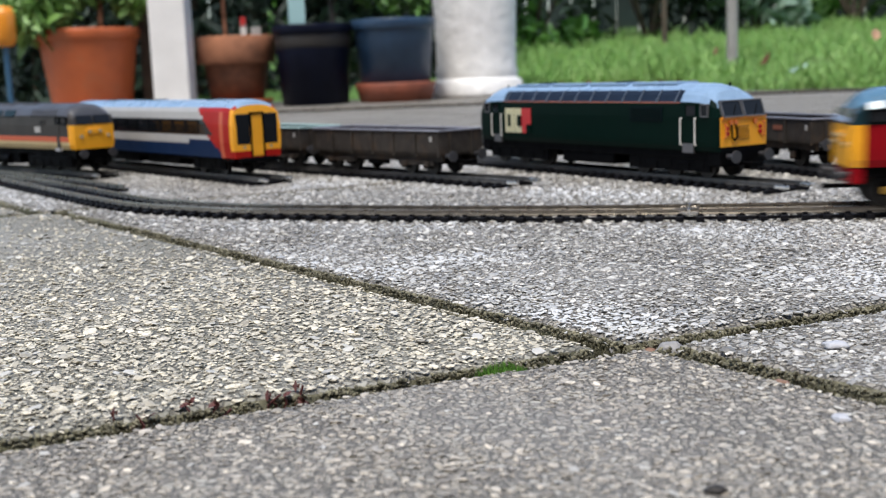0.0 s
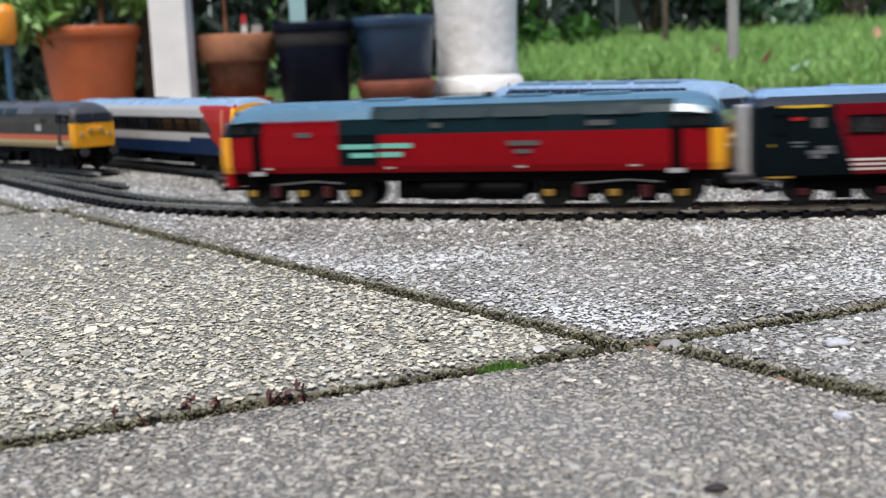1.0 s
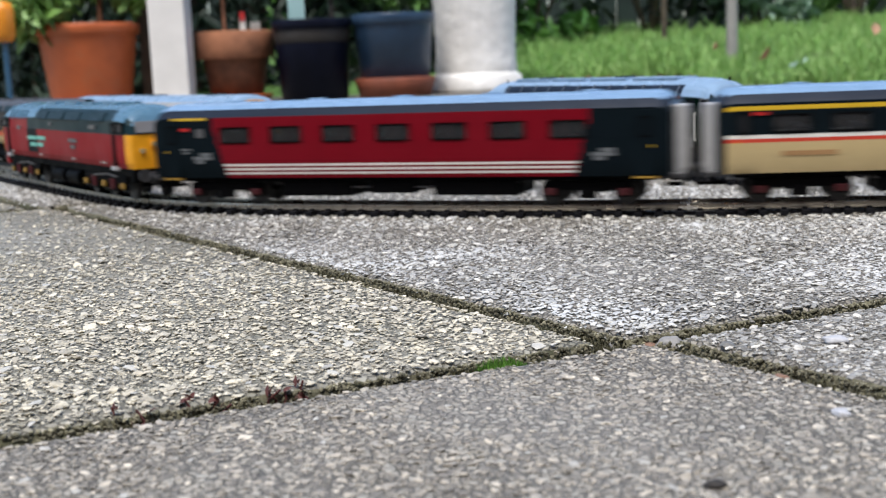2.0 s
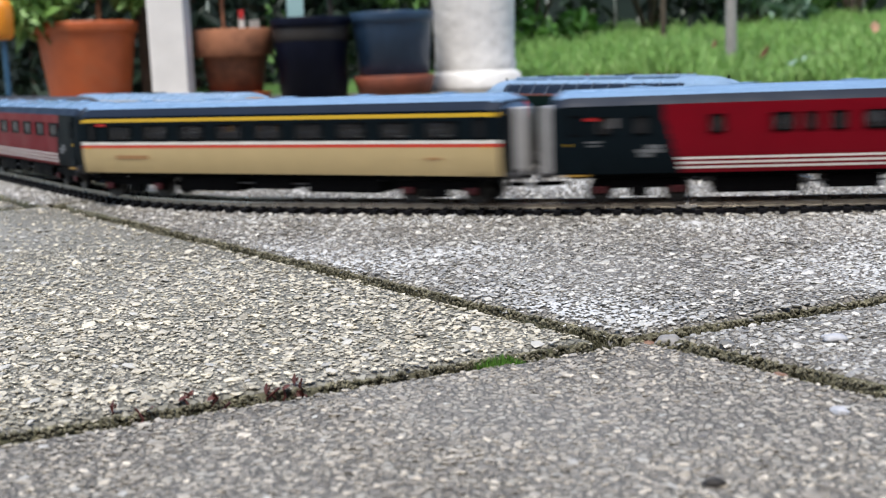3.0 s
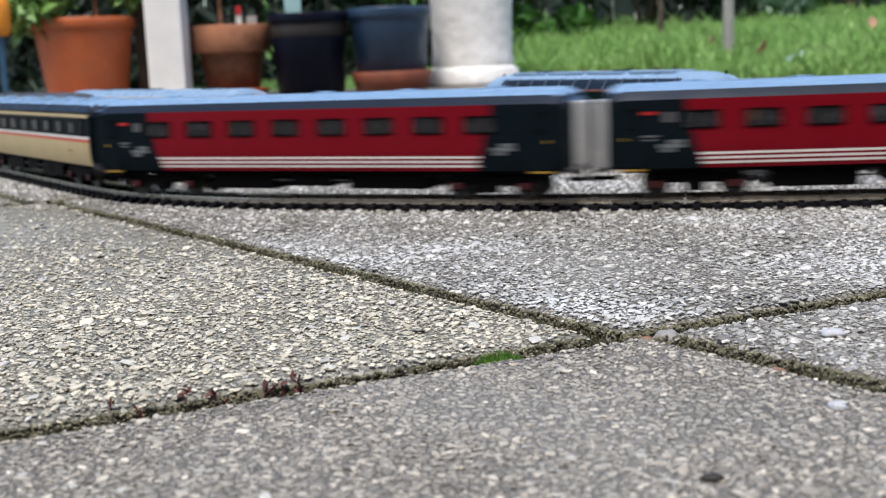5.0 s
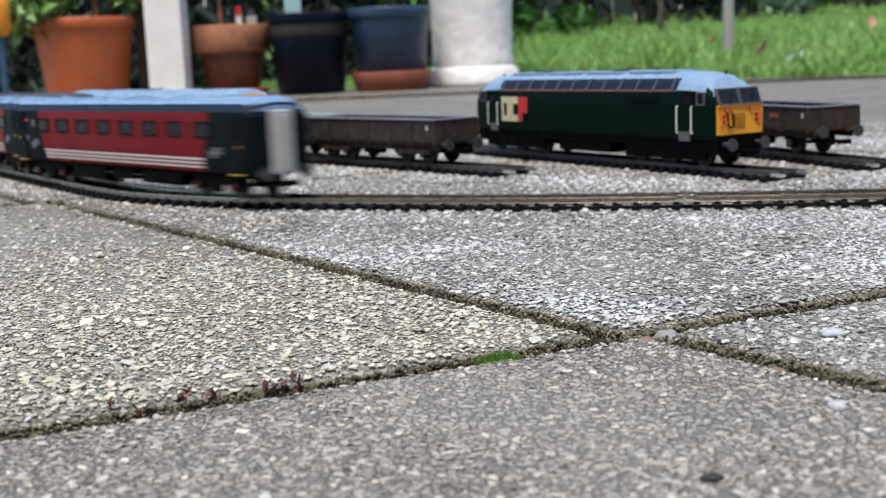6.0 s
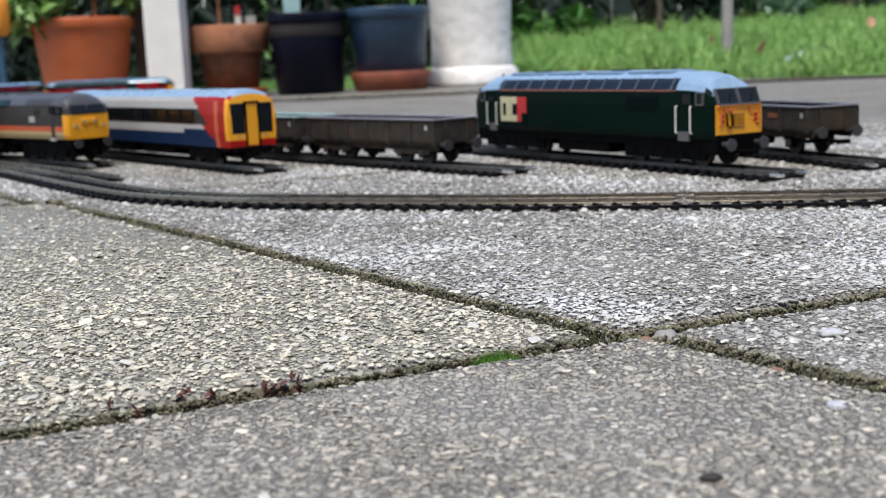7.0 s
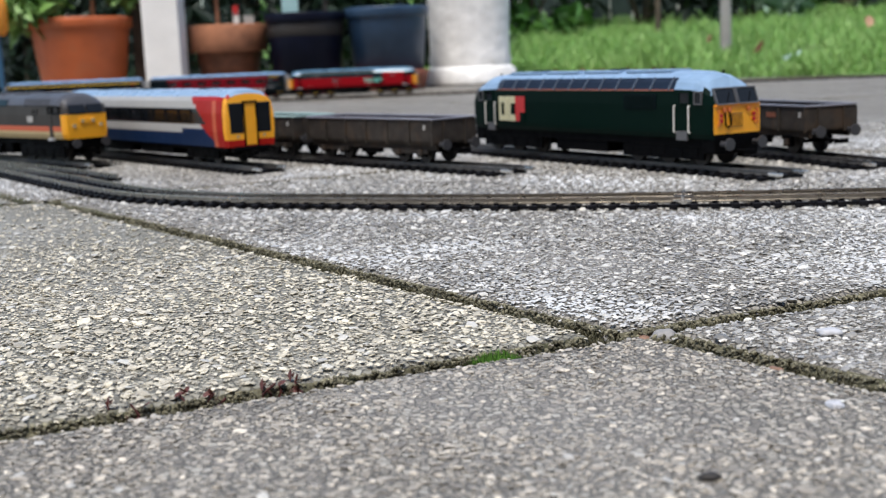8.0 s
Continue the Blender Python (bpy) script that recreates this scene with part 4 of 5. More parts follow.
# ---- the railcar ----
def railcar():
    L = 0.3020
    h = L / 2
    v = thing("railcar", "parked railcar in white, blue and red with yellow front", "railcar")
    zs = (.0120, .0140, .0165, .0185, .0205, .0220, .0235, .0250, .0265, .0283, .0300, .0318, .0335, .0353, .0370, .0395, .0420)
    side = lambda z: 0.0172 + 0.0010 * min(1.0, (z - .012) / .01) - 0.0010 * max(0.0, (z - .034) / .008)
    prof = [(side(z), z) for z in zs] + [(.0158, .0448), (.0132, .0470), (.0090, .0486), (.0045, .0493), (0, .0495)]
    mats = [M_PALE, M_BLUE, M_RED2, M_YELLOW, M_GLASS, M_ROOFPALE, M_ORANGE, M_BLACK]

    def paint(x, y, z):
        if abs(x) > h - .0042 and (z < .0440 or abs(x) > h - .0005):
            if z < .0165:
                return 2
            return 3
        if z > .0448:
            return 5
        if abs(x) > h - .013:
            return 2
        if abs(x) > h - .018 and z < .042:
            return 6
        slope = h - .028 - (z - .0265) * 1.25 if z > .0265 else h - .037 + (.0265 - z) * 1.7
        if abs(x) > slope:
            return 2
        if z < .0205:
            return 1
        if z < .0265:
            return 0 if abs(x) < h - .065 or z > .0235 else 1
        if .0265 < z < .0370:
            return 4
        return 0
    xs = [-h, -h + .0041, -h + .013, -h + .018] + [-h + .018 + k * .0015 for k in range(1, 34)] + [0]
    st = []
    for x in xs + [-x for x in reversed(xs[:-1])]:
        e = h - abs(x)
        st.append((x, .95 if e < .001 else (.985 if e < .006 else 1), .0035 if e < .001 else (.0012 if e < .006 else 0), math.copysign(.0020, x) if e < .001 else 0))
    part("body", shell(prof, st, paint), mats, v)
    for bx in (-.105, .105):
        bogie(v, bx, (-.0165, .0165), .0058, .0125, None, None, .0105, True)
    part("underframe", add_box(add_box(box(-h + .008, h - .008, -.0135, .0135, .0090, .0122, .0004), -.06, -.01, -.0140, .0140, .0040, .0095, .001), .005, .06, -.0140, .0140, .0045, .0095, .001), M_BLACK, v)
    part("exhaust_drum", cyl(.0035, .004, across(.045, .0140, .0075), 16), M_PALE, v)
    for s in (-1, 1):
        f = s * (h - .0004)
        fr = bmesh.new()
        for y0, y1, z0, z1 in ((-.0050, -.0042, .0118, .0408), (.0042, .0050, .0118, .0408), (-.0050, .0050, .0400, .0412)):
            add_box(fr, f - .001, f + .0012, y0, y1, z0, z1)
        d = part("end_door", box(f - .0012, f + .0006, -.0040, .0040, .0128, .0400, .0004), M_YELLOW, v, "yellow gangway door in the front")
        part("frame", fr, M_BLACK, d)
        for y in (-.0096, .0096):
            part("windscreen", box(f - .0018, f + .0006, y * 1.04 - .0050, y * 1.04 + .0050, .0205, .0402, .0008), M_CABGLASS, v, "tall dark windscreen")
            part("headlamp", cyl(.0010, .0012, along(f, y, .0188), 12), M_LAMP, v)
        part("bumper", box(f - .003, f + .0020, -.0135, .0135, .0085, .0122, .0012), M_BLACK, v)
        part("coupling", box(f - .002, f + .006, -.0022, .0022, .0062, .0095, .0005), M_BLACK, v)
    for y in (-.0181, .0181):
        for k in range(10):
            x = -.094 + k * .0208
            pane(v, x - .0092, x + .0092, .0275, .0362, y, M_BLACK)
    for x in (-.08, 0.0, .095):
        part("roof_pod", box(x - .006, x + .006, -.005, .005, .0486, .0500, .0006), M_ROOFDARK, v)
    return v


railcar().matrix_basis = on_siding("railcar", 0.0)
parked_grey = slab_locomotive("parked charcoal diesel locomotive with orange stripe and yellow ends", "charcoal")
parked_grey.matrix_basis = on_siding("loco_grey", 0.0)


# ---- open wagons ----


def wagon(label, L, low, high, axles, rim, plate=None, cover=None):
    h = L / 2
    w = .0165
    v = thing("open_wagon", label, "wagon", group="parked open wagons")
    part("floor", box(-h, h, -w, w, low, low + .0015), M_WAGON, v)
    for s in (-1, 1):
        sd = part("side_panel", box(-h, h, *sorted((s * (w - .0012), s * w)), low, high, .0002), M_WAGON, v)
        n = max(3, int(L / .022))
        for k in range(n + 1):
            x = -h + .001 + (L - .002) * k / n
            part("stanchion", box(x - .0008, x + .0008, *sorted((s * w, s * (w + .0011))), low - .001, high - .0008, .0002), M_WAGON, sd)
        part("rim", box(-h - .0006, h + .0006, *sorted((s * (w - .0018), s * (w + .0010))), high, high + .0010, .0002), rim, sd)
        ep = part("end_panel", box(*sorted((s * (h - .0012), s * h)), -w + .0012, w - .0012, low, high, .0002), M_WAGON, v)
        part("rim", box(*sorted((s * (h - .0018), s * (h + .0008))), -w + .0018, w - .0018, high, high + .0010, .0002), rim, ep)
        for y in (-.0085, .0085):
            part("stanchion", box(*sorted((s * h, s * (h + .0010))), y - .0008, y + .0008, low - .001, high - .0006), M_WAGON, ep)
        end_gear(v, s * h, s, low - .0005)
        part("solebar", box(-h + .001, h - .001, *sorted((s * .0118, s * .0136)), low - .0042, low, .0003), M_WAGON, v)
        if plate:
            part("number_plate", box(h * .25, h * .25 + .009, *sorted((s * (w - .0002), s * (w + .0004))), high - .0065, high - .0038), plate, v, "small red plate")
        part("white_mark", box(h * .86, h * .86 + .002, *sorted((s * (w - .0002), s * (w + .0004))), high - .006, high - .003), M_PALE, v)
    for a in axles:
        b = part("axle_guard", box(a - .0042, a + .0042, .0118, .0140, .0040, low - .0035, .0004), M_BLACK, v)
        part("axle_guard", box(a - .0042, a + .0042, -.0140, -.0118, .0040, low - .0035, .0004), M_BLACK, v)
        wheelset(b, a, .0066)
        for s in (-1, 1):
            part("axlebox", box(a - .0022, a + .0022, *sorted((s * .0140, s * .0152)), .0052, .0088, .0004), M_WAGON, b)
    if len(axles) == 4:
        for a, b2 in (axles[:2], axles[2:]):
            for s in (-1, 1):
                part("bogie_frame", box(a - .0065, b2 + .0065, *sorted((s * .0126, s * .0143)), .0058, low - .0032, .0006), M_WAGON, v)
    for s in (-1, 1):
        part("brake_box", box(-.011, .009, *sorted((s * .0095, s * .0128)), .0052, low - .0030, .0006), M_BLACK, v)
    if cover:
        part("cover", box(-h + .0014, h - .0014, -w + .0014, w - .0014, high - .0022, high - .0012), cover, v, "faded grey sheet over the load")
    part("brake_gear", tube([(axles[0] + .006, .0110, .0060), (0, .0110, .0085), (axles[-1] - .006, .0110, .0060)], .0007, 6), M_BLACK, v)
    return v


wagon("weathered brown open wagon with grey rim on a siding", .136, .0125, .0268, (-.052, -.030, .030, .052), M_RIM, None, M_RIM).matrix_basis = on_siding("flat", 0.0)
wagon("weathered open wagon with faded teal rim behind another", .136, .0125, .0268, (-.052, -.030, .030, .052), M_RIMTEAL, None, M_RIMTEAL).matrix_basis = on_siding("flat", -.152)
wagon("short dark brown open wagon with a red plate", .104, .0142, .0275, (-.030, .030), M_RIM, M_LINING).matrix_basis = on_siding("wagon", 0.0)

# ---- garden behind the railway ----
def pot(name, label, x, y, profile, material, parts=()):
    v = thing(name, label, "plant pot", pose(x, y, 0), group="plant pots on the patio")
    r_top, z_top = max(profile, key=lambda p: p[1])
    inner = [(r - 0.006, z) for r, z in reversed(profile) if z > z_top - 0.03]
    part("body", lathe([(0.0005, profile[0][1])] + list(profile) + inner + [(0.0005, z_top - 0.022)], 56, 0.006), material, v, smooth=True)
    part("soil", cyl(r_top - 0.012, 0.006, pose(0, 0, z_top - 0.018), 32), M_SOIL, v)
    for nm, prof2, m in parts:
        part(nm, lathe([(0.0005, prof2[0][1])] + prof2, 56), m, v, smooth=True)
    return v


def leaf_mass(n, spread, size, seed, stalk=None, thin=0.35):
    """Many small folded leaves in clumps; spread(rng) gives a leaf's place."""
    rng = random.Random(seed)
    verts, faces = [], []
    for _ in range(n):
        p = Vector(spread(rng))
        s = size * rng.uniform(0.5, 1.5)
        m = Euler((rng.uniform(-1.2, 1.2), rng.uniform(-1.2, 1.2), rng.uniform(0, 6.3))).to_matrix()
        k = len(verts)
        for q in ((-1, 0, 0), (-0.2, -thin, 0.12), (-0.2, thin, 0.12), (0.45, -thin * 0.8, 0.08), (0.45, thin * 0.8, 0.08), (1, 0, -0.1), (0, 0, -0.02)):
            verts.append(p + m @ (Vector(q) * s))
        faces += [(k, k + 1, k + 6), (k, k + 6, k + 2), (k + 1, k + 3, k + 6), (k + 2, k + 6, k + 4), (k + 3, k + 5, k + 6), (k + 4, k + 6, k + 5)]
    bm = bmesh.new()
    me = bpy.data.meshes.new("leaves")
    me.from_pydata([tuple(v) for v in verts], [], faces)
    bm.from_mesh(me)
    bpy.data.meshes.remove(me)
    return bm


def in_ball(c, r, flat=1.0):
    def f(rng):
        while True:
            q = Vector((rng.uniform(-1, 1), rng.uniform(-1, 1), rng.uniform(-1, 1)))
            if 0.35 < q.length < 1:
                return Vector(c) + Vector((q.x * r, q.y * r, q.z * r * flat))
    return f


def clumps(centres, r):
    def f(rng):
        c = centres[rng.randrange(len(centres))]
        return in_ball(c[:3], c[3] if len(c) > 3 else r)(rng)
    return f


p = pot("plant_pot", "large terracotta-coloured plastic pot with a leafy plant", -0.806, 2.76, [(0.088, 0.010), (0.089, 0.013), (0.1085, 0.162), (0.1090, 0.166), (0.1145, 0.1665), (0.1155, 0.168), (0.1175, 0.188), (0.116, 0.190), (0.113, 0.1905)], M_TERRA,
        [("saucer", [(0.092, 0.0), (0.104, 0.016), (0.100, 0.018), (0.090, 0.008)], M_TERRA)])
part("stem", tube([(0.03, 0, 0.17), (0.034, 0.0, 0.26), (0.05, 0.01, 0.45)], 0.006), M_CLAY, p)
part("foliage", leaf_mass(650, clumps([(-0.13, -0.05, 0.215, 0.06), (-0.06, -0.09, 0.225, 0.045), (-0.10, -0.02, 0.235, 0.075), (-0.05, -0.05, 0.24, 0.05), (-0.16, 0.02, 0.29, 0.07), (0.02, 0, 0.30, 0.06), (-0.06, -0.06, 0.195, 0.03), (0.10, 0, 0.25, 0.04)], 0.05), 0.030, 5), M_LEAFLIGHT, p, "light green lobed leaves")
p = pot("plant_pot", "weathered clay pot with broad rim and plant labels", -0.478, 2.80, [(0.060, 0.010), (0.0740, 0.100), (0.0770, 0.150), (0.0780, 0.158)], M_CLAYBODY,
        [("saucer", [(0.070, 0.0), (0.084, 0.016), (0.080, 0.018), (0.070, 0.008)], M_TERRA)])
part("rim", lathe([(0.0735, 0.1010), (0.0875, 0.102), (0.0890, 0.1040), (0.0920, 0.160), (0.0905, 0.1625), (0.086, 0.163), (0.082, 0.158)], 56, 0.006), M_CLAY, p, "broad clay rim", smooth=True)
part("stem", tube([(-0.02, 0, 0.14), (-0.022, 0, 0.25), (-0.015, 0, 0.4)], 0.0045), M_CLAY, p)
part("plant_label", box(0.020, 0.034, -0.03, -0.028, 0.14, 0.196, 0.001), M_WHITE, p, "white plastic plant label")
part("plant_label", box(0.021, 0.033, -0.0320, -0.0302, 0.185, 0.205, 0.001), M_LOGORED, p, "red plant label")
part("plant_label", box(0.042, 0.066, -0.02, -0.018, 0.14, 0.182, 0.001), M_PALE, p, "grey-white plant label")
part("foliage", leaf_mass(120, clumps([(-0.06, 0, 0.30, 0.05), (0.02, 0, 0.36, 0.07), (0.05, 0.02, 0.235, 0.03)], 0.05), 0.022, 6), M_HEDGE, p, "dark green leaves")
p = pot("plant_pot", "black plastic pot with a dull upper band", -0.292, 2.76, [(0.076, 0.0), (0.0855, 0.125), (0.0860, 0.128), (0.0880, 0.160), (0.0925, 0.1605), (0.0935, 0.162), (0.0945, 0.178), (0.0935, 0.180), (0.090, 0.181)], M_POTBLACK)
part("band", lathe([(0.0855, 0.128), (0.0872, 0.130), (0.0890, 0.157), (0.0875, 0.159)], 56), M_CHAR, p, "dull grey-brown band", smooth=True)
part("plant_label", box(-0.050, -0.012, -0.02, -0.018, 0.155, 0.24, 0.001), M_TAGTEAL, p, "pale teal plant label")
part("stem", tube([(0.05, 0, 0.15), (0.045, 0, 0.23), (0.06, 0, 0.4)], 0.006), M_CHAR, p)
part("foliage", leaf_mass(90, clumps([(0.0, 0.02, 0.30, 0.06), (0.07, 0, 0.26, 0.03)], 0.05), 0.02, 7), M_HEDGE, p, "dark green leaves")
p = pot("plant_pot", "blue-grey plastic pot standing in a terracotta saucer", -0.107, 2.77, [(0.080, 0.036), (0.0905, 0.162), (0.0910, 0.164), (0.0955, 0.1645), (0.0965, 0.166), (0.0975, 0.184), (0.0965, 0.186), (0.093, 0.187)], M_POTBLUE,
        [("saucer", [(0.082, 0.0), (0.094, 0.040), (0.090, 0.044), (0.080, 0.034)], M_SAUCER)])
part("foliage", leaf_mass(140, clumps([(0.02, 0, 0.235, 0.045), (-0.04, 0, 0.26, 0.05), (0.06, 0.0, 0.215, 0.025)], 0.05), 0.020, 8), M_LEAF, p, "green leaves")

# white timber post and the pale stone planter
v = thing("timber_post", "square white-painted timber post standing on the patio", "post", pose(-0.601, 2.70, 0))
part("shaft", box(-0.0405, 0.0405, -0.04, 0.04, 0.02, 1.6, 0.004), M_POSTWHITE, v)
part("foot", box(-0.0440, 0.0440, -0.044, 0.044, 0.0, 0.02, 0.003), M_POSTWHITE, v)
# Added brown post: it stands for the white post's shaded left side.
v = thing("timber_post", "brown post added as the white post's shaded left side", "post", pose(-0.672, 2.84, 0))
part("shaft", box(-0.03, 0.03, -0.03, 0.03, 0.0, 1.6, 0.004), M_CLAYDARK, v)
v = thing("stone_planter", "tall white textured stone planter on a stepped foot", "planter", pose(0.085, 2.90, 0))
part("drum", lathe([(0.0965, 0.045), (0.0990, 0.060), (0.0955, 0.075), (0.0965, 0.12), (0.1005, 0.24), (0.106, 0.40), (0.11, 0.42), (0.0, 0.42)], 72, 0.012), M_STONE, v, smooth=True)
part("foot", lathe([(0.0, 0.0), (0.112, 0.0), (0.112, 0.010), (0.109, 0.036), (0.099, 0.045), (0.0, 0.045)], 72), M_STONE, v, smooth=True)
v = thing("garden_stake", "blue metal stake with an orange plastic cap", "garden stake", pose(-0.909, 2.52, 0))
part("pole", cyl(0.006, 0.17, pose(0, 0, 0.085), 12), M_POTBLUE2, v)
part("cap", lathe([(0.0, 0.150), (0.016, 0.152), (0.023, 0.165), (0.024, 0.215), (0.018, 0.232), (0.0, 0.236)], 28), M_ORANGECAP, v, smooth=True)

# lawn: turf that rises from the edge of the patio, blades on it
EDGE0, EDGE1 = Vector((0.20, 2.92, 0)), Vector((1.60, 2.28, 0))
EDGE_WAY = (EDGE1 - EDGE0).normalized()
EDGE_IN = Vector((-EDGE_WAY.y, EDGE_WAY.x, 0))


def lawn_height(d, x=0.0, y=0.0):
    """The turf's height, d metres in from the patio's edge."""
    return -0.012 + 0.026 * min(1.0, d / 0.08) + 0.071 * min(d, 2.6) + 0.012 * noise.noise((x * 2.2, y * 2.2, 5))


bm = bmesh.new()
rows = []
for j in range(46):
    d = -0.03 + (j / 45) ** 1.6 * 14.0
    row = []
    for i in range(70):
        a = -3.2 + 12.0 * i / 69
        q = EDGE0 + EDGE_WAY * a + EDGE_IN * d
        row.append(bm.verts.new((q.x, q.y, lawn_height(max(d, 0.0), q.x, q.y) - (0.0 if d > 0 else 0.01))))
    rows.append(row)
for a, b in zip(rows, rows[1:]):
    for i in range(69):
        if (a[i].co + b[i + 1].co).x / 2 > -1.0:
            bm.faces.new((a[i], a[i + 1], b[i + 1], b[i]))
tagged(part("lawn", bm, M_TURF, smooth=True), "rough green lawn rising from the patio", "lawn", kind="structure")
rng = random.Random(11)
verts, faces = [], []
for _ in range(52000):
    d = 0.01 + rng.random() ** 1.7 * 2.6
    a = rng.uniform(-0.5, 3.2)
    q = EDGE0 + EDGE_WAY * a + EDGE_IN * d
    if q.x < 0.02 or q.x > 0.48 * q.y + 0.1:
        continue
    tuft = 0.6 + 0.9 * max(0.0, noise.noise((q.x * 7, q.y * 7, 2)) + 0.25)
    h = rng.uniform(0.020, 0.048) * tuft
    w = rng.uniform(0.0010, 0.0022)
    t = rng.uniform(0, 6.3)
    lx, ly = rng.gauss(0, 0.45) * h, rng.gauss(0, 0.45) * h
    z = lawn_height(d, q.x, q.y) - 0.003
    cx, cy = math.cos(t) * w, math.sin(t) * w
    k = len(verts)
    verts += [(q.x - cx, q.y - cy, z), (q.x + cx, q.y + cy, z), (q.x - cx * 0.8 + lx * 0.4, q.y - cy * 0.8 + ly * 0.4, z + h * 0.6), (q.x + cx * 0.8 + lx * 0.4, q.y + cy * 0.8 + ly * 0.4, z + h * 0.6), (q.x + lx, q.y + ly, z + h)]
    faces += [(k, k + 1, k + 3, k + 2), (k + 2, k + 3, k + 4)]
me = bpy.data.meshes.new("grass")
me.from_pydata(verts, [], faces)
me.materials.append(M_GRASS)
tagged(new("grass", me), "long uneven green grass on the lawn", "grass", kind="stuff")


def fallen_leaf(label, x, y, z, size, material, turn):
    bm = leaf_mass(1, lambda r: (0, 0, 0), size, int(turn), thin=0.6)
    o = tagged(part("fallen_leaf", bm, material), label, "leaf", "fallen leaves")
    o.matrix_basis = pose(x, y, z, 70, 10, turn)


litter = leaf_mass(260, lambda r: EDGE0 + EDGE_WAY * r.uniform(-0.02, 0.42) + EDGE_IN * (0.004 + 0.05 * r.random() ** 2) + Vector((0, 0, 0.006 + 0.012 * r.random())), 0.011, 91, thin=0.5)
tagged(part("leaf_litter", litter, M_DEADLEAF), "brown dead leaf litter along the edge of the lawn", "leaf litter", kind="stuff")


def lawn_z(x, y):
    return lawn_height(max(0.0, (Vector((x, y, 0)) - EDGE0).dot(EDGE_IN)), x, y)


for text, x, y, up, s, m, t in (("curled dark brown dead leaf in the grass", 0.795, 2.95, 0.036, 0.024, M_DEADLEAF, 40), ("pale brown dead leaf in the grass", 0.708, 3.10, 0.05, 0.020, M_DEADPALE, 80),
                                ("pale dry seed head in the grass", 1.120, 3.10, 0.055, 0.020, M_DEADPALE, 10), ("pale grey-green weed leaf in the grass", 0.805, 2.74, 0.02, 0.013, M_PALELEAF, 15),
                                ("pale grey-green weed leaf in the grass", 0.835, 2.76, 0.026, 0.012, M_PALELEAF, 120), ("brown dead leaf at the patio edge", 0.215, 2.90, 0.012, 0.018, M_DEADLEAF, 60),
                                ("brown dead leaf at the patio edge", 0.245, 2.88, 0.012, 0.016, M_DEADPALE, 160), ("brown dead leaf at the patio edge", 0.29, 2.87, 0.012, 0.018, M_DEADLEAF, 200)):
    fallen_leaf(text, x, y, lawn_z(x, y) + up, s, m, t)
v = thing("metal_post", "round galvanised steel post standing in the lawn", "post", pose(0.775, 3.20, lawn_z(0.795, 3.20) - 0.03))
part("tube", cyl(0.0150, 1.2, pose(0, 0, 0.6), 32), M_STEEL, v)
part("collar", cyl(0.0175, 0.03, pose(0, 0, 0.9), 24), M_STEEL, v)
v = thing("timber_stake", "thin dark stake among the shrubs", "stake", pose(0.80, 4.30, lawn_z(0.80, 4.30) - 0.02))
part("shaft", cyl(0.010, 0.6, pose(0, 0, 0.3), 10), M_CLAYDARK, v)

# shrubs beyond the lawn, dark hedge and fence behind the pots
for text, x, y, r, m, seed, n, size in (
        ("leafy green shrub at the back of the lawn", 0.35, 4.6, 0.30, M_LEAF, 21, 900, 0.035), ("leafy dark shrub at the back of the lawn", 0.85, 4.9, 0.34, M_HEDGE, 22, 900, 0.04),
        ("grey-green leafy plant at the back of the lawn", 1.25, 4.75, 0.26, M_PALELEAF, 23, 500, 0.05), ("leafy green shrub at the back of the lawn", 1.75, 5.1, 0.38, M_LEAF, 24, 900, 0.04),
        ("leafy dark shrub at the back of the lawn", 2.35, 5.2, 0.40, M_HEDGE, 25, 900, 0.045), ("leafy dark shrub beside the planter", 0.02, 4.5, 0.30, M_HEDGE, 26, 900, 0.04), ("leafy green shrub behind the pots", -0.35, 4.3, 0.34, M_LEAF, 27, 700, 0.035)):
    z = lawn_z(x, y)
    v = thing("shrub", text, "shrub", pose(x, y, z), group="shrubs")
    for k in range(5):
        a = k * 1.26
        part("stem", tube([(0, 0, -0.03), (0.25 * r * math.cos(a), 0.25 * r * math.sin(a), 0.5 * r), (0.6 * r * math.cos(a), 0.6 * r * math.sin(a), 1.1 * r)], 0.008, 6), M_CLAYDARK, v)
    rr = random.Random(seed)
    cs = [(rr.uniform(-0.8, 0.8) * r, rr.uniform(-0.6, 0.5) * r, rr.uniform(0.12, 1.5) * r, rr.uniform(0.22, 0.42) * r) for _ in range(13)]
    part("crown", leaf_mass(n, clumps(cs, r), size, seed), m, v, smooth=False)
fence = tagged(new("fence"), "dark stained garden fence behind the pots", "fence", kind="structure")
for k in range(60):
    x = -3.9 + k * 0.105
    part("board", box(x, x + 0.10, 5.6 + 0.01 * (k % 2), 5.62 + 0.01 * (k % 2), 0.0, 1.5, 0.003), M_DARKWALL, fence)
for k in range(60):
    x = 2.4 + k * 0.105
    part("board", box(x, x + 0.10, 6.4 + 0.01 * (k % 2), 6.42 + 0.01 * (k % 2), 0.0, 1.6, 0.003), M_DARKWALL, fence)
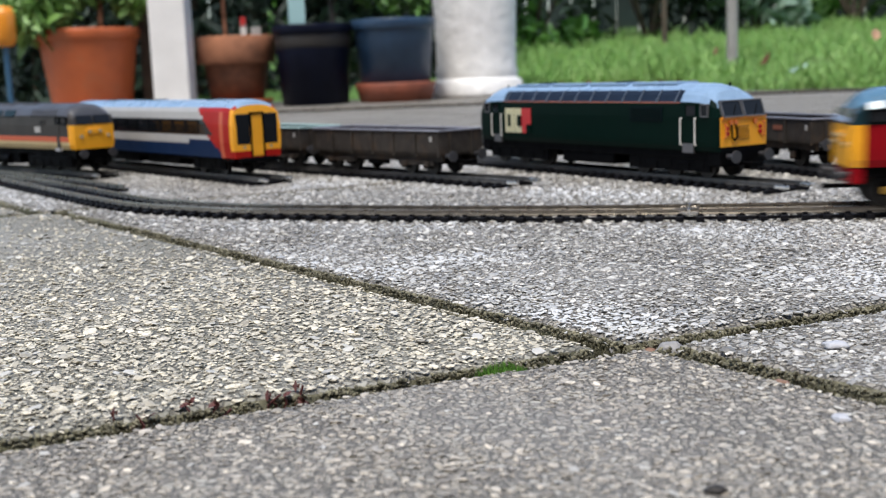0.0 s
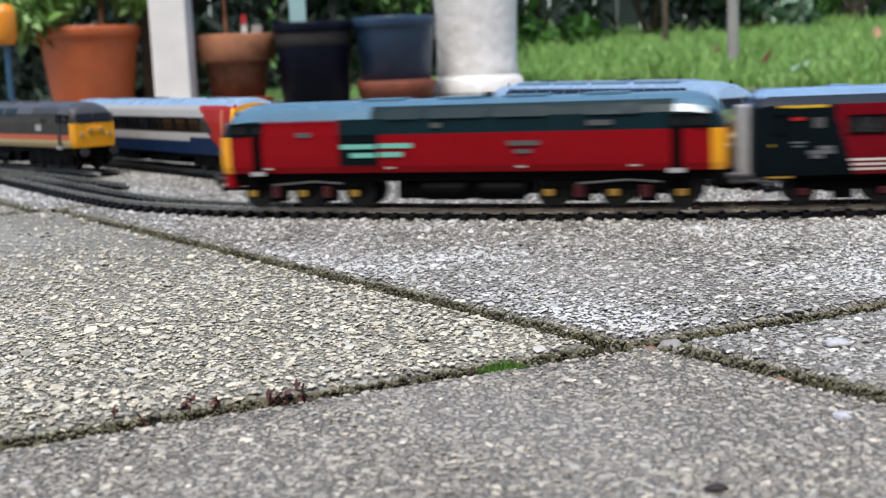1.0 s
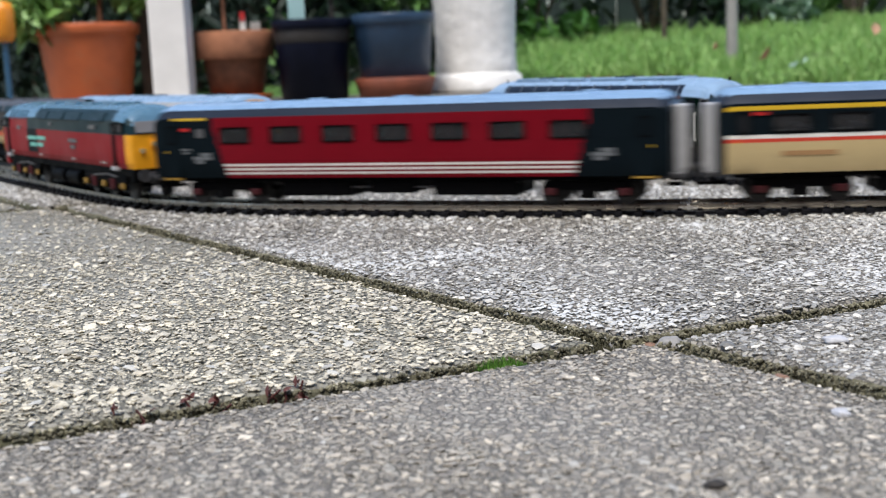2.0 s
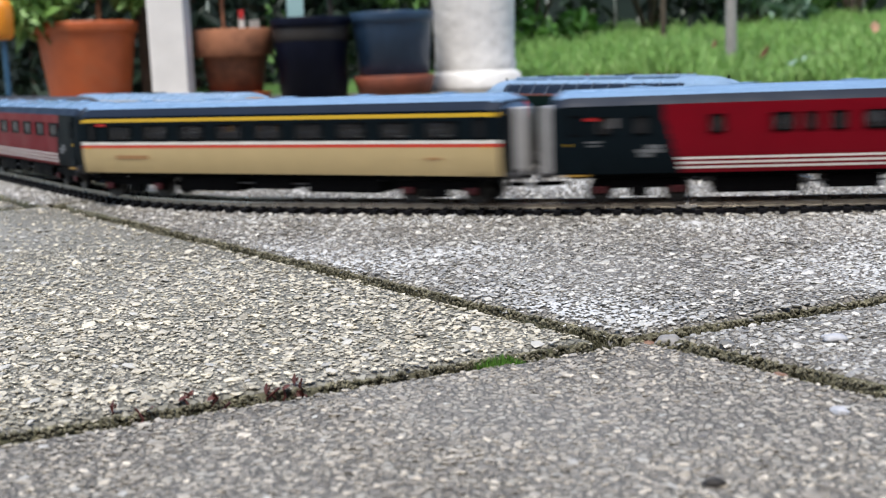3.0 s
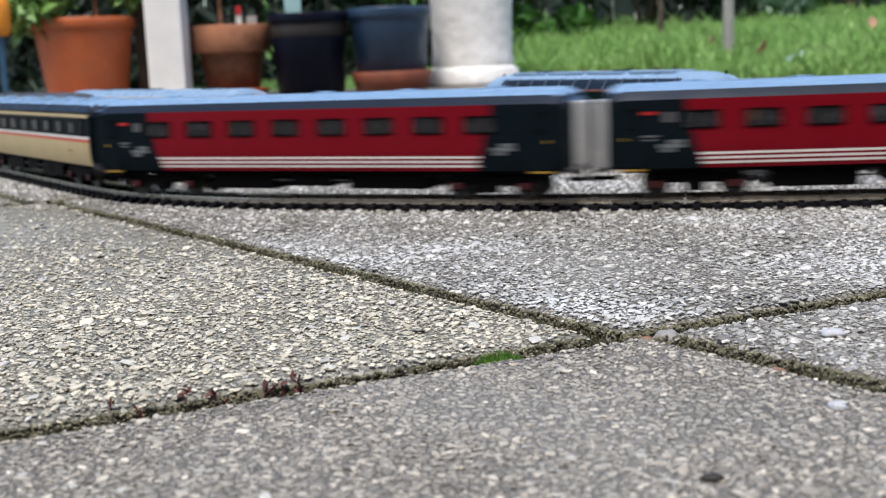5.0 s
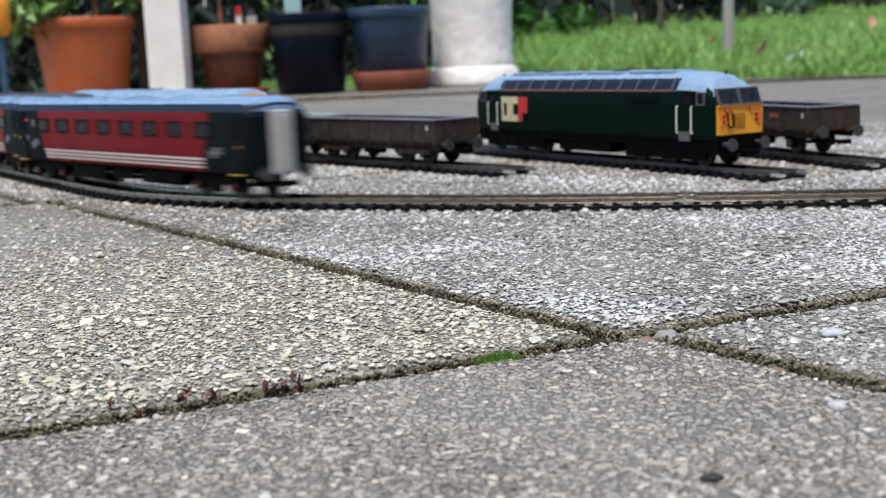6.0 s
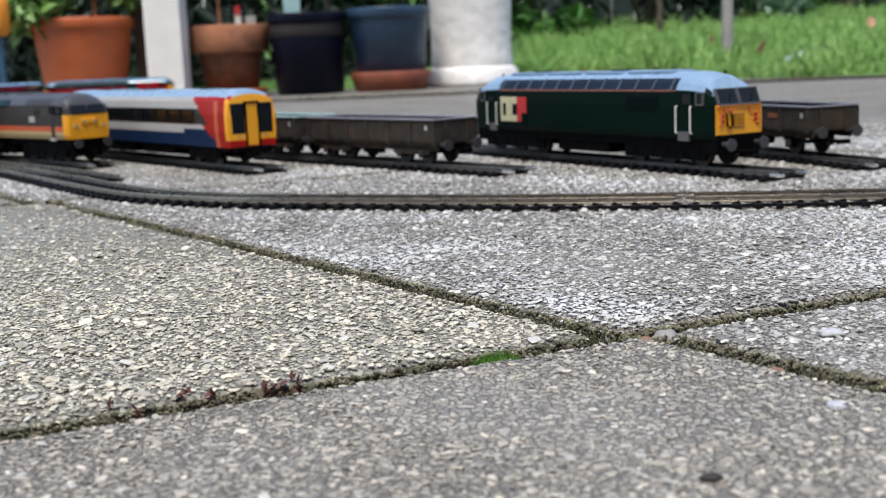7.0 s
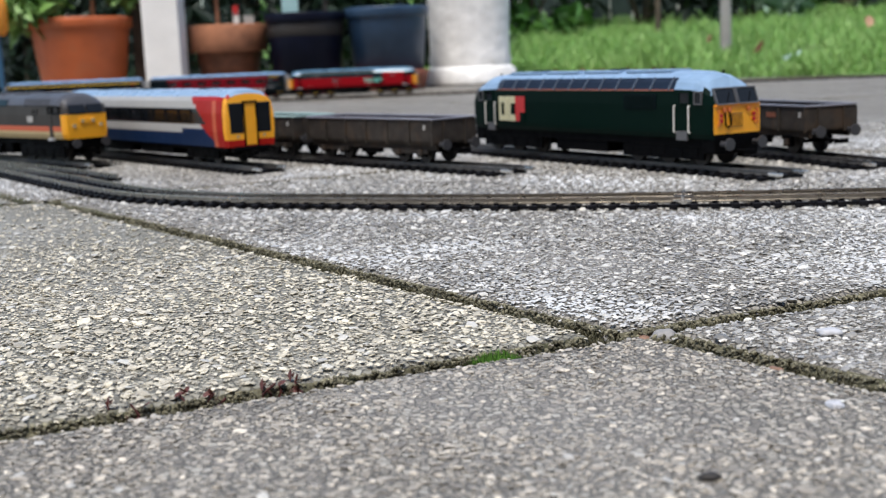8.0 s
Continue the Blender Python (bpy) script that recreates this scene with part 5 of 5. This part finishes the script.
for text, x, y, w, seed in (("dense dark green hedge behind the pots", -1.25, 3.35, 0.50, 31), ("dense dark green hedge behind the pots", -0.60, 3.45, 0.42, 32), ("dense dark green hedge behind the pots", -0.15, 3.60, 0.30, 33)):
    v = thing("hedge", text, "hedge", pose(x, y, 0), group="hedges")
    for k in range(4):
        part("stem", tube([(w * (k - 1.5) * 0.45, 0, 0), (w * (k - 1.5) * 0.5, 0.02, 0.5)], 0.009, 6), M_CLAYDARK, v)
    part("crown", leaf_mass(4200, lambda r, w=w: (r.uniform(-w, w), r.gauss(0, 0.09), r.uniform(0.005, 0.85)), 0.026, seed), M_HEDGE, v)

# ---- small things on the patio ----
def lump(label, x, y, rx, ry, rz, material, seed, z=0.0, name="pebble", turn=0.0):
    bm = bmesh.new()
    bmesh.ops.create_icosphere(bm, subdivisions=3, radius=1.0)
    for q in bm.verts:
        q.co *= 1 + 0.28 * noise.noise(q.co * 1.3 + Vector((seed, 0, 0))) + 0.08 * noise.noise(q.co * 4 + Vector((0, seed, 0)))
        q.co = Vector((q.co.x * rx, q.co.y * ry, q.co.z * rz))
    o = tagged(part(name, bm, material, smooth=True), label, name, "loose stones on the paving")
    o.matrix_basis = pose(x, y, z, 0, 0, turn)


lump("smooth white pebble lying on a slab", 0.0905, 0.2735, 0.0030, 0.0020, 0.0010, M_PEBWHITE, 3, 0.0008)
lump("rusty brown stone in the joint", 0.0488, 0.2932, 0.0032, 0.0034, 0.0026, M_PEBRUST, 4, -0.0050)
lump("pale grey stone in the joint", 0.0545, 0.2905, 0.0034, 0.0028, 0.0020, M_PEBGREY, 5, -0.0030)
lump("dark flat stone in the joint", 0.0424, 0.2955, 0.0030, 0.0030, 0.0022, M_PEBGREY, 6, -0.0040)
lump("white chip of stone on a slab", 0.0733, 0.2176, 0.0016, 0.0022, 0.0008, M_PEBWHITE, 7, 0.0004)
lump("dark chip of stone on a slab", 0.0413, 0.1822, 0.0018, 0.0011, 0.0007, M_CHAR, 8, 0.0004)
lump("rusty chip of stone in the joint", 0.0720, 0.2540, 0.0020, 0.0016, 0.0014, M_PEBRUST, 9, -0.0030)


def tuft(label, x, y, n, r, h, material, seed, z=-0.004, name="moss"):
    rr = random.Random(seed)
    vv, ff = [], []
    for _ in range(n):
        a, q = rr.uniform(0, 6.3), r * math.sqrt(rr.random())
        px, py = q * math.cos(a) * 1.8, q * math.sin(a) * 0.7
        hh = h * rr.uniform(0.4, 1.0) * (1 - 0.6 * q / r)
        t, w = rr.uniform(0, 6.3), 0.00035
        k = len(vv)
        vv += [(px - w * math.cos(t), py - w * math.sin(t), 0), (px + w * math.cos(t), py + w * math.sin(t), 0), (px + rr.gauss(0, 0.0006), py + rr.gauss(0, 0.0006), hh)]
        ff.append((k, k + 1, k + 2))
    me = bpy.data.meshes.new(name)
    me.from_pydata(vv, [], ff)
    me.materials.append(material)
    o = tagged(new(name, me), label, "moss", kind="stuff")
    o.matrix_basis = pose(x, y, z, 0, 0, 23)


tuft("bright green moss cushion in the joint", 0.0108, 0.2728, 900, 0.0042, 0.0062, M_MOSSBRIGHT, 1, -0.0045)
tuft("dull green moss in the joint", 0.0040, 0.2698, 500, 0.0040, 0.0042, M_MOSS, 2, -0.0045)
# moss in patches along the joints
rr = random.Random(77)
vv, ff = [], []
for way, cross_way in ((ALONG_A, ALONG_B), (ALONG_B, ALONG_A)):
    for _ in range(15000):
        s = rr.uniform(-0.26, 0.42)
        q = CROSS + way * s + (ALONG_B * row_shift(s / SLAB) if way is ALONG_A else Vector())
        if noise.noise((q.x * 38, q.y * 38, 9)) < 0.02:
            continue
        side = rr.choice((-1, 1))
        q = q + cross_way * (side * (JOINT / 2) * rr.uniform(0.35, 1.02))
        t, w, hh = rr.uniform(0, 6.3), 0.0003, rr.uniform(0.0004, 0.0014)
        zb = rr.uniform(-0.0065, -0.0025)
        k = len(vv)
        vv += [(q.x - w * math.cos(t), q.y - w * math.sin(t), zb), (q.x + w * math.cos(t), q.y + w * math.sin(t), zb), (q.x + rr.gauss(0, 0.0005), q.y + rr.gauss(0, 0.0005), zb + hh)]
        ff.append((k, k + 1, k + 2))
me = bpy.data.meshes.new("joint_moss")
me.from_pydata(vv, [], ff)
me.materials.append(M_MOSS)
tagged(new("joint_moss", me), "short olive moss growing in the paving joints", "moss", kind="stuff")


def weed(label, x, y, stems, material, seed):
    rr = random.Random(seed)
    v = thing("weed", label, "weed", pose(x, y, -0.0055), group="weeds in the joint")
    for k in range(stems):
        dx, dy, hh = rr.uniform(-0.006, 0.006), rr.uniform(-0.002, 0.002), rr.uniform(0.003, 0.0065)
        part("stalk", tube([(dx * 0.5, dy, 0), (dx * 0.8, dy, hh * 0.6), (dx + rr.uniform(-0.003, 0.003), dy, hh)], 0.00028, 5), material, v)
        part("leaf", leaf_mass(2, lambda r, p=(dx, dy, hh): (p[0] + r.uniform(-.001, .001), p[1], p[2]), 0.0012, seed + k, thin=0.5), material, v)


weed("small dark red weed growing in the joint", -0.0520, 0.2462, 4, M_WEED, 1)
weed("small dark red weed growing in the joint", -0.0400, 0.2512, 4, M_WEED, 2)
weed("flat dark red weed growing in the joint", -0.0680, 0.2393, 5, M_WEED, 3)
weed("thin brown sprig growing in the joint", -0.0300, 0.2556, 2, M_WEED, 4)

# rail joiners with bright clips
v = thing("rail_joint", "bright metal rail joiners and clip on the main line", "rail joiner")
sj = MAIN.s[int(np.argmin(np.hypot(MAIN.p[:, 0] - 0.1066, MAIN.p[:, 1] - 0.5185)))]
w = MAIN.way(sj)
v.matrix_basis = Matrix.Translation(MAIN.at(sj)) @ pose(0, 0, 0, 0, 0, math.degrees(math.atan2(w.y, w.x)))
for side in (-1, 1):
    y = side * (GAUGE / 2 + 0.0007)
    part("joiner", add_box(box(-0.0042, 0.0042, y - 0.0015, y - 0.0006, 0.0026, 0.0040, 0.0002), -0.0042, 0.0042, y + 0.0006, y + 0.0015, 0.0026, 0.0040, 0.0002), M_BRIGHT, v)
    part("clip", box(-0.0007, 0.0007, y - 0.0019, y + 0.0019, 0.0022, 0.0052, 0.0002), M_BRIGHT, v)

# ---- aggregate of the nearest slabs ----
ICO = bmesh.new()
bmesh.ops.create_icosphere(ICO, subdivisions=1, radius=1.0)
IV = np.array([tuple(q.co) for q in ICO.verts])
IF = np.array([[q.index for q in f.verts] for f in ICO.faces])
ICO.free()
gen = np.random.default_rng(4)
stones, flakes = {}, []
half = SLAB / 2 - JOINT / 2 - 0.0005
A2, B2 = np.array(ALONG_A[:2]), np.array(ALONG_B[:2])
for ia in (-1, 0, 1, 2):
    for ib in (-2, -1, 0, 1, 2):
        c0 = np.array(CROSS[:2]) + A2 * SLAB * (ia + 0.5) + B2 * (SLAB * (ib + 0.5) + row_shift(ia))
        g = np.arange(-half + 0.003, half - 0.003, 0.0065)
        uu, vv2 = np.meshgrid(g, g)
        u, w2 = uu.ravel() + gen.uniform(-0.003, 0.003, uu.size), vv2.ravel() + gen.uniform(-0.003, 0.003, uu.size)
        q = c0 + u[:, None] * A2 + w2[:, None] * B2
        ok = (gen.random(u.size) < (0.16 if ia < 0 and ib < 0 else 0.36)) & (q[:, 1] > 0.150) & (q[:, 1] < 0.75) & (abs(q[:, 0]) < 0.385 * q[:, 1] + 0.012)
        flakes.append((np.column_stack([q[ok], np.full(ok.sum(), 0.00012)]), 0.0008 + (0.0007 if ia < 0 and ib < 0 else 0.0013) * gen.random(ok.sum()) ** 2))
        for spacing, lo, hi, share in ((0.0031, 0.0007, 0.0016, 0.95), (0.0017, 0.0004, 0.0009, 0.62), (0.0011, 0.00022, 0.0005, 0.30)):
            g = np.arange(-half, half, spacing)
            uu, vv2 = np.meshgrid(g, g)
            u = uu.ravel() + gen.uniform(-0.5, 0.5, uu.size) * spacing
            w2 = vv2.ravel() + gen.uniform(-0.5, 0.5, uu.size) * spacing
            ok = (abs(u) < half) & (abs(w2) < half) & (gen.random(u.size) < share)
            q = c0 + u[:, None] * A2 + w2[:, None] * B2
            ok &= (q[:, 1] > 0.150) & (q[:, 1] < (1.0 if spacing > 0.003 else 0.48 if spacing > 0.0015 else 0.38)) & (abs(q[:, 0]) < 0.385 * q[:, 1] + 0.012)
            if ia >= 0 and ib < 0:
                ok &= gen.random(u.size) < np.clip(1.0 - (q[:, 1] - 0.33) * 3.5, 0.35, 1.0)
            edge = np.minimum(half - abs(u), half - abs(w2))[ok]
            key = "upper" if ib >= 0 else "left" if ia >= 0 else "near"
            stones.setdefault(key, []).append((np.column_stack([q[ok], -0.0022 * np.clip(1 - edge / 0.0020, 0, 1) ** 2]), gen.uniform(lo, hi, ok.sum()) * np.where(gen.random(ok.sum()) < 0.06, 1.6, 1.0) * {"near": 0.78, "left": 0.9, "upper": 0.95}[key]))


def scatter(name, label, material, centres, sizes, lo, hi, proud):
    """Flat angular stones, each an island of one mesh."""
    n = len(sizes)
    t = gen.uniform(0, 2 * np.pi, n)
    ca, sa = np.cos(t)[:, None], np.sin(t)[:, None]
    jit = 1 + gen.uniform(-0.22, 0.22, (n, len(IV)))
    X = IV[None, :, 0] * jit * sizes[:, None]
    Y = IV[None, :, 1] * jit * (sizes * gen.uniform(0.5, 1.0, n))[:, None]
    Z = IV[None, :, 2] * jit * (sizes * gen.uniform(lo, hi, n))[:, None]
    tx, ty = gen.normal(0, 0.15, (n, 1)), gen.normal(0, 0.15, (n, 1))
    P = np.stack([centres[:, 0:1] + ca * X - sa * Y, centres[:, 1:2] + sa * X + ca * Y, centres[:, 2:3] + proud + Z + tx * X + ty * Y], axis=2).reshape(-1, 3)
    F = (IF[None] + (np.arange(n) * len(IV))[:, None, None]).reshape(-1, 3)
    me = bpy.data.meshes.new(name)
    me.from_pydata(P.tolist(), [], F.tolist())
    me.materials.append(material)
    tagged(new(name, me), label, "gravel", kind="stuff")


for key, label, material in (("upper", "worn whitish stones exposed in the concrete slabs", M_AGG), ("left", "yellowish stones exposed in a concrete slab", M_AGGWARM), ("near", "dull grey stones exposed in the concrete slabs", M_AGGDULL)):
    scatter("aggregate", label, material, np.vstack([a for a, _ in stones[key]]), np.concatenate([b for _, b in stones[key]]), 0.16, 0.34, -0.00003)
scatter("aggregate", "scattered flat white stones exposed in the concrete slabs", M_FLAKE, np.vstack([a for a, _ in flakes]), np.concatenate([b for _, b in flakes]), 0.14, 0.24, 0.0)
grit, grit_size = [], []
for way, over in ((A2, B2), (B2, A2)):
    s = gen.uniform(-0.24, 0.36, 9000)
    sd = gen.choice((-1.0, 1.0), 9000)
    q = np.array(CROSS[:2]) + s[:, None] * way + (sd * (JOINT / 2 + 0.0002))[:, None] * over
    if way is A2:
        q = q + np.where(s < 0, row_shift(-1), 0.0)[:, None] * B2
    ok = (abs(s) > 0.006) & (q[:, 1] > 0.15) & (q[:, 1] < 0.6)
    grit.append(np.column_stack([q, gen.uniform(-0.0056, -0.0010, len(s))])[ok])
    grit_size.append(gen.uniform(0.0004, 0.0009, ok.sum()))
scatter("joint_grit", "dark grit and crumbs along the slab edges", M_GRIT, np.vstack(grit), np.concatenate(grit_size), 0.5, 0.9, 0.0)

# ---- the train on its way ----
PROGRESS = ((0.0, 2.2175), (0.6, 2.3950), (1.0, 2.5010), (1.3, 2.5840), (1.6, 2.6645), (2.2, 2.8480), (2.8, 3.0441), (3.1, 3.1560), (3.4, 3.2640), (3.8, 3.4195), (4.1, 3.5370),
            (4.4, 3.6575), (4.7, 3.7740), (5.2, 3.9780), (5.8, 4.2205), (6.0, 4.3030), (6.3, 4.4200), (6.6, 4.5640), (7.0, 4.7590), (7.5, 4.9960), (8.0, 5.2220))


def progress(t):
    """How far the coupling behind the locomotive has come along the main line."""
    k = [a for a, _ in PROGRESS]
    v = [b for _, b in PROGRESS]
    sl = [(v[i + 1] - v[i]) / (k[i + 1] - k[i]) for i in range(len(k) - 1)]
    m = [sl[0]] + [(a + b) / 2 for a, b in zip(sl, sl[1:])] + [sl[-1]]
    i = max(0, min(len(k) - 2, int(np.searchsorted(k, t, "right")) - 1))
    h = k[i + 1] - k[i]
    u = (t - k[i]) / h
    return (2 * u**3 - 3 * u * u + 1) * v[i] + (u**3 - 2 * u * u + u) * h * m[i] + (-2 * u**3 + 3 * u * u) * v[i + 1] + (u**3 - u * u) * h * m[i + 1]


def riding(s, base):
    """A vehicle's pose with its two bogies, base apart, on the main line."""
    a, b = MAIN.at(s + base / 2), MAIN.at(s - base / 2)
    d = a - b
    return Matrix.Translation((a + b) / 2 + Vector((0, 0, RAIL_TOP))) @ pose(0, 0, 0, 0, 0, math.degrees(math.atan2(d.y, d.x)))


def motions():
    times = [k * 0.2 for k in range(41)]
    for vehicle, offset, base in TRAIN:
        walk(vehicle, [(t, riding(progress(t) + offset, base)) for t in times])


motions()
